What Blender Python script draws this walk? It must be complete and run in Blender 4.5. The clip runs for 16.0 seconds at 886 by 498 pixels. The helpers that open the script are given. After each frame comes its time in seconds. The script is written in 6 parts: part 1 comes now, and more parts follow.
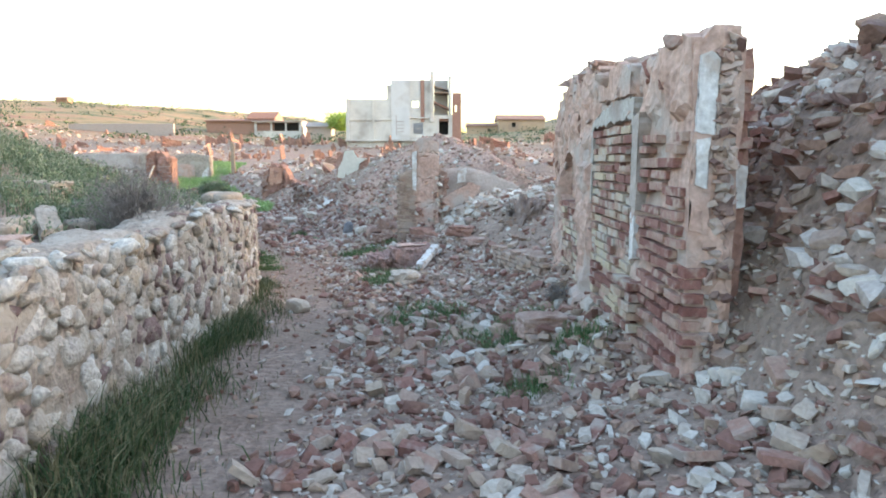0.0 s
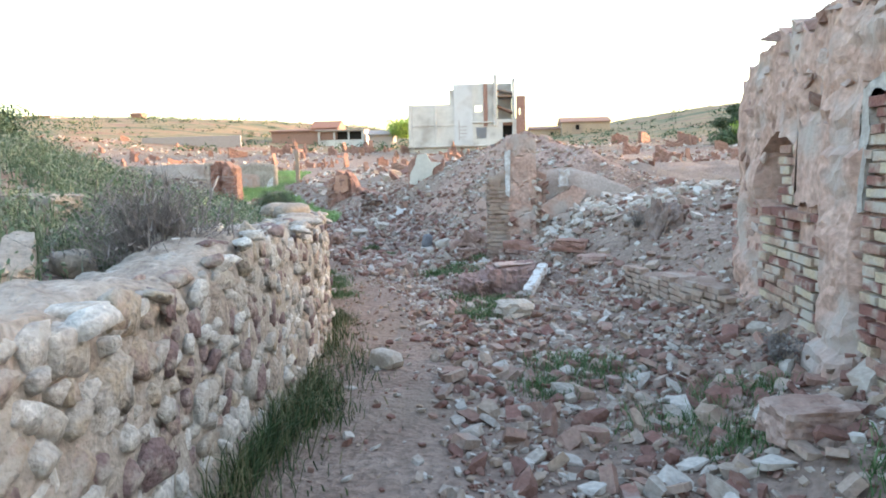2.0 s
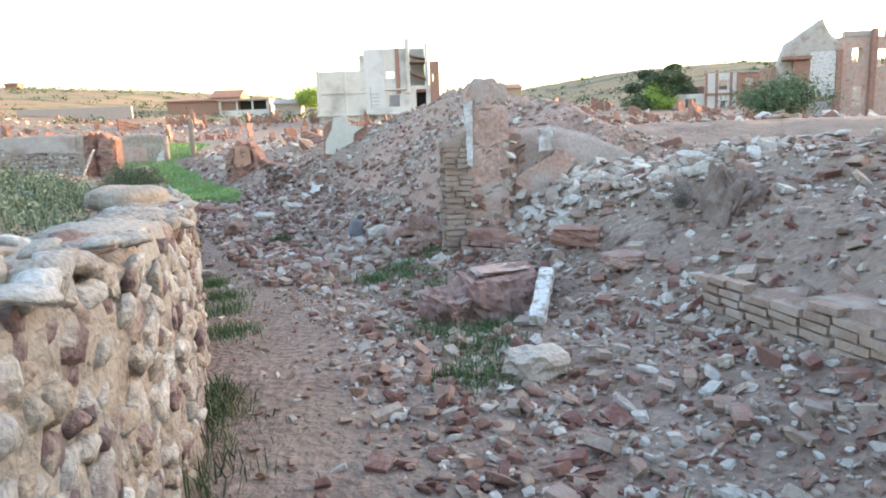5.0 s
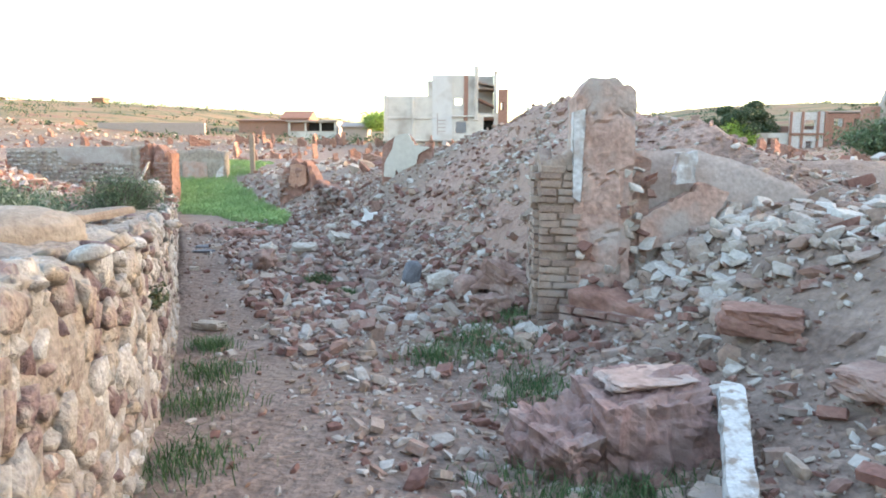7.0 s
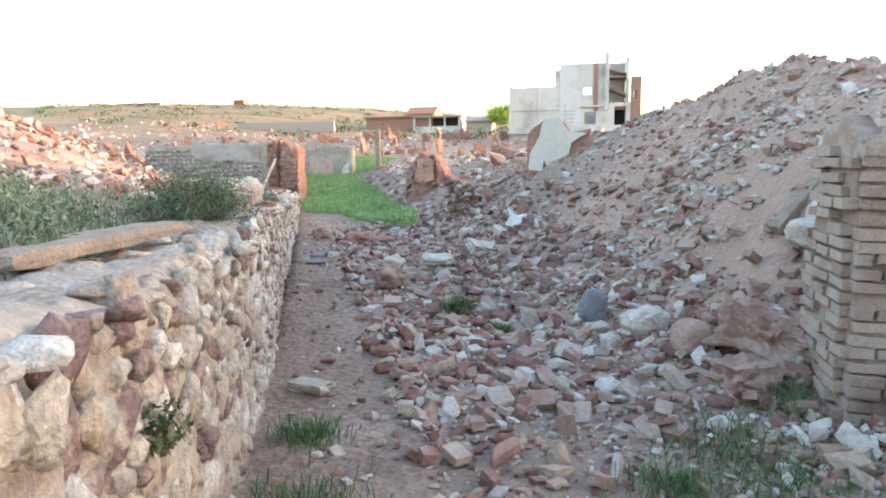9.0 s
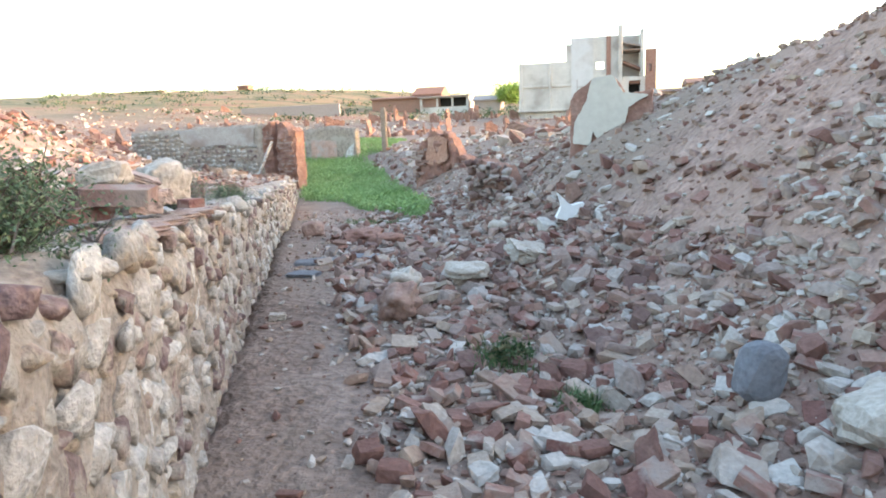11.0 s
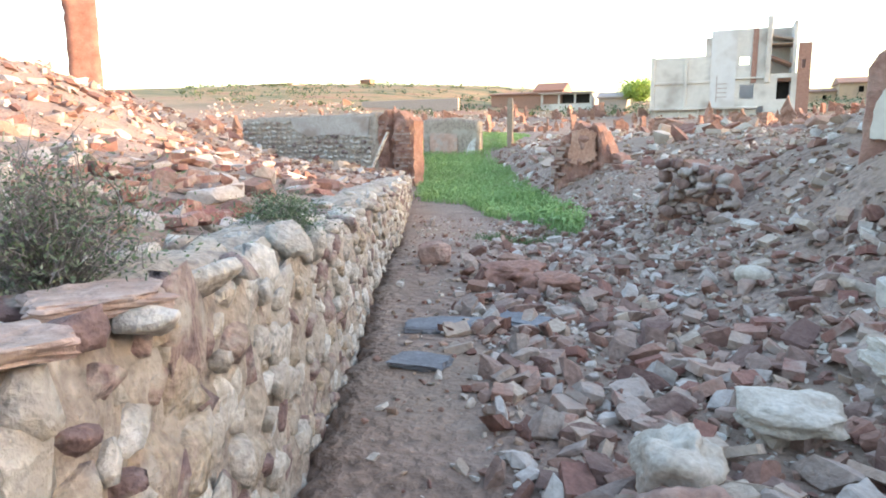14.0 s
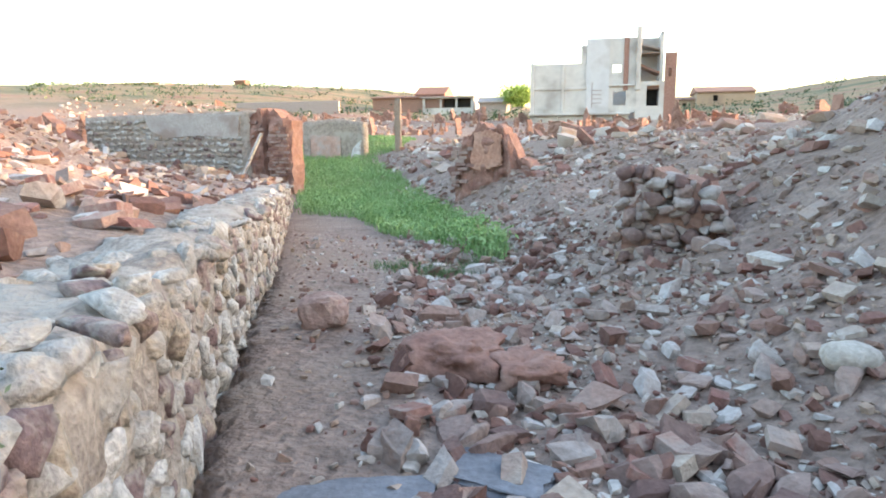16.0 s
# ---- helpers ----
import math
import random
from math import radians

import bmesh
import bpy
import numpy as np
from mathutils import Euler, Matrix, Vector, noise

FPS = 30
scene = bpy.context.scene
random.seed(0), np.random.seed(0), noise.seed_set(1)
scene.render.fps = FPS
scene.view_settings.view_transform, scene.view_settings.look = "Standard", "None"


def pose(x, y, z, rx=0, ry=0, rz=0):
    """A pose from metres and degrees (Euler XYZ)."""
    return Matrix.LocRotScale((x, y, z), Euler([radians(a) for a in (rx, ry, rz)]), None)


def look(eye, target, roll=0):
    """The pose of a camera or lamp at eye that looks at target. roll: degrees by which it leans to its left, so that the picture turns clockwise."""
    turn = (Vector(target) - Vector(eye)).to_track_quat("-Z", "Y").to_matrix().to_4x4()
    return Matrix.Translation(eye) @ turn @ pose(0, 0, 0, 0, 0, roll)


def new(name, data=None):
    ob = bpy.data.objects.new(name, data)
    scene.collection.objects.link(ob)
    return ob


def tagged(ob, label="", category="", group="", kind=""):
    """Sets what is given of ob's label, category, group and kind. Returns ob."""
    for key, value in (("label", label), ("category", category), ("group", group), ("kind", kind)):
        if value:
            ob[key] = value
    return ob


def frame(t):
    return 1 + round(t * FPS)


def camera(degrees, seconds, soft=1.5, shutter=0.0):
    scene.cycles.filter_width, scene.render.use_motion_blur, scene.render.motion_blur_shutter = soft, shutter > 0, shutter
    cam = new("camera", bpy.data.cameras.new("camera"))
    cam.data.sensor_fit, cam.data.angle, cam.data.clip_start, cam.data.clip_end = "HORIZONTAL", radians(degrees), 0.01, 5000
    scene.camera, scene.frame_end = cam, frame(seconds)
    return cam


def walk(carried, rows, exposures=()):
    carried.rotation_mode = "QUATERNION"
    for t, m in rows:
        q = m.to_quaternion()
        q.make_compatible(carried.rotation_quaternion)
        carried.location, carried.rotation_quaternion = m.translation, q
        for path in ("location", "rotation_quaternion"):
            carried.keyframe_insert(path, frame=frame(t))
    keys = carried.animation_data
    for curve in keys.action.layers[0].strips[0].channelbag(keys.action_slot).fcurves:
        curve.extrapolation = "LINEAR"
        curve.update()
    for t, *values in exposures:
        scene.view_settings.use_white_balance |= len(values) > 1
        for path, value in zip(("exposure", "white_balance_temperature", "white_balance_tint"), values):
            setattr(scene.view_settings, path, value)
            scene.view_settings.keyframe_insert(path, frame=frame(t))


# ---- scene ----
cam = camera(67.5, 16.0, soft=1.9)
EXPO = 3.55
METRES, EYE, TILT, LEAN, TURN = 16.0, 1.35, -7.8, 0.0, 0.0
ROWS = [
    (0.0, 0.0, 0.0, 0.0, 0.0, 0.0, -0.0),
    (0.5, -0.0025, 0.0273, 0.0029, 2.85, -0.56, -0.34),
    (1.0, -0.0112, 0.0565, 0.0065, 5.43, -2.33, 2.34),
    (1.5, -0.0241, 0.0868, 0.0104, 9.05, 0.49, -1.16),
    (2.0, -0.0366, 0.1152, 0.0113, 5.26, 0.53, 0.63),
    (2.5, -0.0468, 0.1485, 0.0145, -0.03, -0.05, -0.34),
    (3.0, -0.0535, 0.1777, 0.0178, -0.96, 0.39, 0.68),
    (5.5, -0.073, 0.3287, 0.0315, -2.17, -2.5, 2.59),
    (6.0, -0.075, 0.3632, 0.0351, -1.49, -1.95, 0.68),
    (6.5, -0.0763, 0.393, 0.0385, 0.99, 0.85, -0.41),
    (7.0, -0.0811, 0.4272, 0.041, 2.88, 0.29, -0.67),
    (7.5, -0.085, 0.4564, 0.0437, 4.63, -0.19, -0.42),
    (8.0, -0.0943, 0.4886, 0.0476, 9.42, -1.69, -0.55),
    (8.5, -0.1056, 0.5151, 0.0509, 11.25, -1.44, -1.67),
    (9.0, -0.1203, 0.5487, 0.0542, 13.35, -0.36, -1.09),
    (9.5, -0.1304, 0.5766, 0.0559, 13.37, -1.03, 0.72),
    (10.0, -0.1401, 0.6133, 0.0601, 13.21, -0.59, 0.1),
    (12.5, -0.2022, 0.7544, 0.0719, 19.51, -4.67, -1.57),
    (13.0, -0.2187, 0.7845, 0.0772, 22.14, -4.37, -3.09),
    (13.5, -0.2294, 0.8052, 0.0808, 22.39, -3.15, -2.25),
    (14.0, -0.2419, 0.8328, 0.0813, 23.69, -2.35, -2.59),
    (14.5, -0.2539, 0.8554, 0.0835, 22.29, 0.37, -0.99),
    (15.0, -0.2689, 0.8869, 0.0884, 19.34, 0.66, -2.03),
    (15.5, -0.2812, 0.9095, 0.0895, 18.44, -0.49, -2.41),
    (16.0, -0.2929, 0.9399, 0.094, 13.65, -1.65, -1.55),
]
walk(cam, [(t, pose(0, 0, EYE, TILT, LEAN, TURN) @ pose(METRES * x, METRES * y, METRES * z, 90 + pitch, roll, yaw)) for t, x, y, z, yaw, pitch, roll in ROWS],
     exposures=[(0.0, EXPO, 6120, 16.5), (16.0, EXPO, 6120, 16.5)])

# ---- world and sun ----
SUN_ELEV, SUN_AZ = 5.0, 80.0  # degrees above the horizon; clockwise from +y
world = bpy.data.worlds.new("World")
scene.world = world
world.use_nodes = True
wn = world.node_tree.nodes
sky = wn.new("ShaderNodeTexSky")
sky.sky_type, sky.sun_disc = "NISHITA", False
sky.sun_elevation, sky.sun_rotation = radians(SUN_ELEV), radians(SUN_AZ)
sky.air_density, sky.dust_density, sky.ozone_density = 1.0, 2.0, 1.0
world.node_tree.links.new(sky.outputs[0], wn["Background"].inputs[0])
wn["Background"].inputs[1].default_value = 0.15

sun = new("sun", bpy.data.lights.new("sun", "SUN"))
sun.data.energy, sun.data.angle, sun.data.color = 1.2, radians(0.5), (1.0, 0.72, 0.50)
_a, _e = radians(SUN_AZ), radians(SUN_ELEV)
sun.matrix_world = look((math.sin(_a) * math.cos(_e) * 60, math.cos(_a) * math.cos(_e) * 60, math.sin(_e) * 60), (0, 0, 0))


# ---- materials ----
def material(name, colours, rough=0.9, scale=6.0, bump=0.4, bump_scale=30.0, per_object=0.0, per_island=0.0, ramp=None, metal=0.0, stain=None, stain_scale=1.2, bump_dist=0.02, mottle=0.4):
    """Colours blended by noise at two sizes, shifted piece by piece, with a fine relief."""
    m = bpy.data.materials.new(name)
    m.use_nodes = True
    nt = m.node_tree
    nodes, link = nt.nodes, nt.links.new
    bsdf = nodes["Principled BSDF"]
    bsdf.inputs["Roughness"].default_value = rough
    bsdf.inputs["Metallic"].default_value = metal
    bsdf.inputs["Specular IOR Level"].default_value = 0.25
    co = nodes.new("ShaderNodeTexCoord")
    geo = nodes.new("ShaderNodeNewGeometry")
    n1 = nodes.new("ShaderNodeTexNoise")
    n1.inputs["Scale"].default_value, n1.inputs["Detail"].default_value, n1.inputs["Roughness"].default_value = scale, 6.0, 0.65
    link(geo.outputs["Position"], n1.inputs["Vector"])
    n2 = nodes.new("ShaderNodeTexNoise")
    n2.inputs["Scale"].default_value, n2.inputs["Detail"].default_value = bump_scale, 5.0
    link(geo.outputs["Position"], n2.inputs["Vector"])
    cr = nodes.new("ShaderNodeValToRGB")
    el = cr.color_ramp.elements
    stops = ramp or [0.25 + 0.5 * i / max(1, len(colours) - 1) for i in range(len(colours))]
    while len(el) < len(colours):
        el.new(0.5)
    for e, p, c in zip(el, stops, colours):
        e.position, e.color = p, (*c, 1)
    add = nodes.new("ShaderNodeMath")
    add.operation = "ADD"
    link(n1.outputs[0], add.inputs[0])
    add.inputs[1].default_value = 0.0
    src = None
    if per_object or per_island:
        if per_object:
            oi = nodes.new("ShaderNodeObjectInfo")
            src, amount = oi.outputs["Random"], per_object
        else:
            src, amount = geo.outputs["Random Per Island"], per_island
        mr = nodes.new("ShaderNodeMapRange")
        mr.inputs["To Min"].default_value, mr.inputs["To Max"].default_value = -amount, amount
        link(src, mr.inputs["Value"])
        link(mr.outputs[0], add.inputs[1])
    link(add.outputs[0], cr.inputs[0])
    colour = cr.outputs[0]
    fine = nodes.new("ShaderNodeMix")
    fine.data_type, fine.blend_type = "RGBA", "OVERLAY"
    fine.inputs[0].default_value = mottle
    link(colour, fine.inputs[6])
    link(n2.outputs[0], fine.inputs[7])
    colour = fine.outputs[2]
    if stain:
        n3 = nodes.new("ShaderNodeTexNoise")
        n3.inputs["Scale"].default_value, n3.inputs["Detail"].default_value = stain_scale, 5.0
        link(geo.outputs["Position"], n3.inputs["Vector"])
        r3 = nodes.new("ShaderNodeValToRGB")
        r3.color_ramp.elements[0].position, r3.color_ramp.elements[1].position = 0.50, 0.64
        link(n3.outputs[0], r3.inputs[0])
        mx = nodes.new("ShaderNodeMix")
        mx.data_type = "RGBA"
        link(r3.outputs[0], mx.inputs[0])
        link(colour, mx.inputs[6])
        mx.inputs[7].default_value = (*stain, 1)
        colour = mx.outputs[2]
    link(colour, bsdf.inputs["Base Color"])
    if bump:
        bp = nodes.new("ShaderNodeBump")
        bp.inputs["Strength"].default_value, bp.inputs["Distance"].default_value = bump, bump_dist
        link(n2.outputs[0], bp.inputs["Height"])
        link(bp.outputs[0], bsdf.inputs["Normal"])
    return m


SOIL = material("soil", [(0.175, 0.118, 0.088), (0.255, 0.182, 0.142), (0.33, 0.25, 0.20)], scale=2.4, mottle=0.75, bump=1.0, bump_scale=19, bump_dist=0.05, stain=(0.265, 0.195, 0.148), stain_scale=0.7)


def dry_grass_far(m):
    """Past the ruins the earth turns to dry grass with green strips."""
    nt = m.node_tree
    nodes, link = nt.nodes, nt.links.new
    bsdf = nodes["Principled BSDF"]
    old = bsdf.inputs["Base Color"].links[0].from_socket
    geo = nodes.new("ShaderNodeNewGeometry")
    sep = nodes.new("ShaderNodeSeparateXYZ")
    link(geo.outputs["Position"], sep.inputs[0])
    far = nodes.new("ShaderNodeMapRange")
    far.inputs["From Min"].default_value, far.inputs["From Max"].default_value = 85, 125
    link(sep.outputs[1], far.inputs[0])
    mp = nodes.new("ShaderNodeMapping")
    mp.inputs["Scale"].default_value = (0.05, 0.13, 0.25)
    link(geo.outputs["Position"], mp.inputs[0])
    n = nodes.new("ShaderNodeTexNoise")
    n.inputs["Scale"].default_value, n.inputs["Detail"].default_value, n.inputs["Roughness"].default_value = 1.0, 7.0, 0.7
    link(mp.outputs[0], n.inputs["Vector"])
    cr = nodes.new("ShaderNodeValToRGB")
    el = cr.color_ramp.elements
    el.new(0.5), el.new(0.6)
    for e, p, c in zip(el, (0.36, 0.45, 0.53, 0.62), ((0.085, 0.095, 0.05), (0.15, 0.14, 0.075), (0.27, 0.19, 0.105), (0.22, 0.12, 0.085))):
        e.position, e.color = p, (*c, 1)
    link(n.outputs[0], cr.inputs[0])
    mx = nodes.new("ShaderNodeMix")
    mx.data_type = "RGBA"
    link(far.outputs[0], mx.inputs[0])
    link(old, mx.inputs[6])
    link(cr.outputs[0], mx.inputs[7])
    link(mx.outputs[2], bsdf.inputs["Base Color"])


dry_grass_far(SOIL)


def paler_heap(m):
    """The soil colour is multiplied paler and pinkish around the big heap, in a ragged outline."""
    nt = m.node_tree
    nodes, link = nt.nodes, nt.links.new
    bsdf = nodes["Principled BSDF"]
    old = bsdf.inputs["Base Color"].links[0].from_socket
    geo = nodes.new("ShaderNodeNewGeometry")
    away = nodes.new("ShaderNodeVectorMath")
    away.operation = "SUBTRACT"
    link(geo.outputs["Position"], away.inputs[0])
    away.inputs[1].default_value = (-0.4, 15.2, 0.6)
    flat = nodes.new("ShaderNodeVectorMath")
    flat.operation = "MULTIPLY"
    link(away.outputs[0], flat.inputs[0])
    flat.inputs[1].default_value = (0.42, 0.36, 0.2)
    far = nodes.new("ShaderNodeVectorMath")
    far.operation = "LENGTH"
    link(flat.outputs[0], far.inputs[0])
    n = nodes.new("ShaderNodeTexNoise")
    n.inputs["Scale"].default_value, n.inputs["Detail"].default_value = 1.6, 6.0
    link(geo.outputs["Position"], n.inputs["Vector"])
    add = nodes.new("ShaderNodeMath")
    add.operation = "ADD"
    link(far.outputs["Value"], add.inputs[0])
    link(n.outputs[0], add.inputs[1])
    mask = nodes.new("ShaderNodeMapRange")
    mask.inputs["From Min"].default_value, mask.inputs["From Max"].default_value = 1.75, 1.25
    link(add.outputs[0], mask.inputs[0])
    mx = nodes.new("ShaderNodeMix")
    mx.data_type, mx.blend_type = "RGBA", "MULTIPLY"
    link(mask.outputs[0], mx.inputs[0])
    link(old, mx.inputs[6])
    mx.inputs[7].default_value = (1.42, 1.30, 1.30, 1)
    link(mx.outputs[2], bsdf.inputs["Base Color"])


paler_heap(SOIL)
MORTAR = material("mortar", [(0.20, 0.155, 0.122), (0.31, 0.255, 0.205), (0.41, 0.355, 0.295)], mottle=0.7, scale=9, bump=1.0, bump_scale=38, stain=(0.38, 0.33, 0.27), stain_scale=3)
STONE_MIX = [(0.20, 0.105, 0.082), (0.29, 0.18, 0.138), (0.35, 0.255, 0.185), (0.37, 0.305, 0.25), (0.48, 0.43, 0.375)]
RUBBLE = material("rubble_stone", STONE_MIX, scale=3, per_island=0.62, bump=0.5, bump_scale=40, ramp=[0.1, 0.3, 0.5, 0.7, 0.95])
RED_RUBBLE = material("red_rubble", [(0.16, 0.085, 0.065), (0.24, 0.14, 0.105), (0.30, 0.20, 0.155), (0.32, 0.25, 0.21), (0.42, 0.37, 0.33)], scale=3, per_island=0.62, bump=0.5, bump_scale=40, ramp=[0.1, 0.3, 0.5, 0.7, 0.95])
PALE_RUBBLE = material("pale_rubble", [(0.29, 0.195, 0.15), (0.36, 0.285, 0.23), (0.43, 0.37, 0.315), (0.52, 0.475, 0.42)], scale=3, per_island=0.5, bump=0.5, bump_scale=40, ramp=[0.1, 0.38, 0.65, 0.95])
RUBBLE_ONE = material("rubble_stone_single", STONE_MIX, scale=3, per_object=0.62, bump=0.5, bump_scale=40, ramp=[0.1, 0.3, 0.5, 0.7, 0.95])
PLASTER_PINK = material("pink_plaster", [(0.33, 0.20, 0.155), (0.43, 0.285, 0.225), (0.52, 0.37, 0.30)], scale=4, mottle=0.6, bump=0.8, bump_scale=24, stain=(0.40, 0.33, 0.285), stain_scale=2.5)
CONCRETE = material("pale_render", [(0.45, 0.42, 0.38), (0.62, 0.58, 0.52)], scale=0.8, bump=0.2, stain=(0.36, 0.32, 0.28), stain_scale=0.4)
WHITE = material("whitewash", [(0.44, 0.41, 0.38), (0.55, 0.525, 0.50), (0.66, 0.645, 0.62)], scale=6, mottle=0.6, bump=0.5, stain=(0.40, 0.335, 0.29), stain_scale=7)
PALE_BLUE = material("pale_blue_render", [(0.47, 0.455, 0.44), (0.54, 0.53, 0.515), (0.60, 0.59, 0.57)], scale=0.5, mottle=0.15, bump=0.2, stain=(0.46, 0.435, 0.41), stain_scale=0.5)
EARTH_BRICK = material("brown_masonry", [(0.22, 0.12, 0.085), (0.33, 0.20, 0.15)], scale=4, bump=0.6)


# ---- plan: the street's wall line, its fall, and the banks on both sides ----
def soften(ys, xs, lo, hi, n=1200, half=14):
    grid = np.linspace(lo, hi, n)
    v = np.interp(grid, ys, xs)
    k = np.hanning(2 * half + 3)[1:-1]
    w = np.convolve(np.pad(v, half, mode="reflect", reflect_type="odd"), k / k.sum(), mode="valid")
    return lambda y: np.interp(y, grid, w)


wall_x = soften([-8, 0, 2.5, 4.1, 6, 7.5, 9.3, 11.2, 12.6, 14.6, 15.9, 17.6, 19.6, 23.8, 28.3, 44],
                [-1.6, -1.56, -1.6, -1.75, -1.9, -2.12, -2.65, -3.4, -4.0, -4.95, -5.5, -6.3, -7.2, -9.2, -11.3, -18.5], -8, 44)
street_z = soften([-8, 0, 14, 18, 22, 30, 44], [.3, .07, -.44, -.53, -.58, -.6, -.6], -8, 44)
R_D = [2.2, 3.0, 3.4, 4.2, 5.4, 7.5, 11.0]
R_H = {-6: (0, .15, .25, .5, .8, 1.2, 1.2), 1: (0, .12, .3, 1.0, 1.9, 1.9, 1.5), 3.4: (0, .38, 1.0, 2.3, 2.6, 2.2, 1.4), 5.0: (0, .2, .9, 2.0, 2.2, 1.9, 1.4),
       7.0: (0, .2, .6, 1.1, 1.4, 1.4, 1.3), 8.5: (0, .15, .4, .8, 1.2, 1.4, 1.3), 10.5: (0, .15, .36, .9, 1.2, 1.3, 1.3),
       12: (0, .12, .32, 0.95, 1.1, 1.15, 1.3), 14: (.1, .35, .6, 1.42, 1.95, 0.9, 1.1), 16: (.25, .55, .75, 1.4, 2.42, 1.2, 1.2),
       18.5: (.3, .55, .75, 1.4, 2.12, 2.2, 1.2), 20.5: (.15, .4, .55, 1.15, 1.85, 2.1, 1.6), 23: (.05, .3, .5, .75, 1.1, 1.4, 1.6),
       27: (0, .1, .25, .7, 1.0, 1.4, 1.7), 34: (0, .1, .3, .8, 1.1, 1.4, 1.7)}
L_D = [0.2, 0.45, 1.2, 2.5, 4.5, 8.0, 14.0]
L_H = {-6: (0, .9, .95, 1.05, 1.4, 2.2, 3.0), 4: (0, .85, .95, 1.4, 2.2, 3.6, 5.0), 9: (0, .85, 1.0, 1.45, 2.1, 3.3, 4.4), 12: (0, .88, .98, 1.2, 1.6, 2.3, 2.9),
       14: (0, .9, 1.0, 1.15, 1.5, 2.1, 2.6), 18: (0, .85, 1.0, 1.1, 1.4, 2.3, 2.6), 22: (0, .6, .7, .9, 1.4, 2.9, 3.1),
       26: (0, .4, .45, .6, .95, 2.6, 2.9), 34: (0, .4, .5, .6, .7, 1.3, 2.0)}


def ease(a, b, x):
    t = np.clip((x - a) / (b - a), 0, 1)
    return t * t * (3 - 2 * t)


def table(rows, cols, y, d):
    ys = np.array(list(rows))
    h = np.array(list(rows.values()))
    y = np.clip(y, ys[0], ys[-1] - 1e-6)
    d = np.clip(d, cols[0], cols[-1] - 1e-6)
    j = np.clip(np.searchsorted(ys, y, side="right") - 1, 0, len(ys) - 2)
    k = np.clip(np.searchsorted(cols, d, side="right") - 1, 0, len(cols) - 2)
    u = (y - ys[j]) / (ys[j + 1] - ys[j])
    u = u * u * (3 - 2 * u)
    c = np.array(cols)
    v = (d - c[k]) / (c[k + 1] - c[k])
    return (h[j, k] * (1 - v) + h[j, k + 1] * v) * (1 - u) + (h[j + 1, k] * (1 - v) + h[j + 1, k + 1] * v) * u


def plain_height(x, y):
    x, y = np.asarray(x, float), np.asarray(y, float)
    d = x - wall_x(y)
    near = street_z(y) + np.where(d > 0, table(R_H, R_D, y, d), table(L_H, L_D, y, -d))
    r = np.hypot(x, y)
    field = np.interp(y, [-60, 30, 45, 70, 100, 140, 220, 400, 900], [1.0, .6, .8, 1.2, 3.2, 5.5, 9, 13, 10]) + ease(70, 230, r) * ease(10, 80, np.abs(x + 5)) * 9
    w = np.maximum(ease(31, 44, y), ease(16, 34, np.abs(x + 3)))
    z = near * (1 - w) + field * w
    # made-up rise out of view on the right, blocks the sun from the street
    ridge = 11 * ease(30, 45, x) * (1 - ease(52, 66, x)) * ease(-4, 2, 26 + (x - 40) * 0.2 - y)
    # second unseen rise shades the field; its gap lets sun onto the left terrace
    ridge += 9 * ease(56, 66, x) * (1 - ease(74, 90, x)) * (1 - ease(78, 86, y)) * (1 - ease(29, 32, y) * (1 - ease(38, 41, y)))
    return z + ridge


def axis(lo, a, b, hi, step, grow):
    mid = list(np.arange(a, b + step / 2, step))
    up, s = [mid[-1]], step
    while up[-1] < hi:
        s *= grow
        up.append(up[-1] + s)
    down, s = [mid[0]], step
    while down[-1] > lo:
        s *= grow
        down.append(down[-1] - s)
    return np.array(down[:0:-1] + mid + up[1:])


GX, GY = axis(-1200, -11, 6, 1200, 0.10, 1.09), axis(-300, -1, 27, 1500, 0.10, 1.06)
_xx, _yy = np.meshgrid(GX, GY)
GZ = plain_height(_xx, _yy)


def lumps(x, y, f, seed):
    rs = np.random.RandomState(seed)
    out = np.zeros_like(x)
    for i in range(9):
        a, p = rs.uniform(0, 6.28), rs.uniform(0, 6.28)
        k = f * rs.uniform(0.6, 1.7)
        out += np.sin(k * (x * math.cos(a) + y * math.sin(a)) + p + 1.3 * np.sin(0.6 * k * (x * math.sin(a) - y * math.cos(a)) + p))
    return out / 9


_d = _xx - wall_x(_yy)
_r = np.hypot(_xx + 3, _yy - 12)
_rough = np.where(_d > 0, ease(0.8, 3.0, _d), 0.6)
GZ += lumps(_xx, _yy, 2.2, 1) * 0.16 * _rough * (1 - ease(20, 60, _r)) + lumps(_xx, _yy, 7.0, 2) * 0.07 * (0.25 + _rough) * (1 - ease(15, 30, _r))
GZ += (lumps(_xx, _yy, 15.0, 5) * 0.035 + np.maximum(0, lumps(_xx, _yy, 10.0, 6)) ** 2 * 0.12) * np.where(_d > 0, ease(2.0, 3.2, _d), 0.5) * (1 - ease(13, 22, _r))
GZ += lumps(_xx, _yy, 0.35, 3) * 0.5 * ease(22, 50, _r) + lumps(_xx, _yy, 0.05, 4) * 3.0 * ease(110, 260, _r)


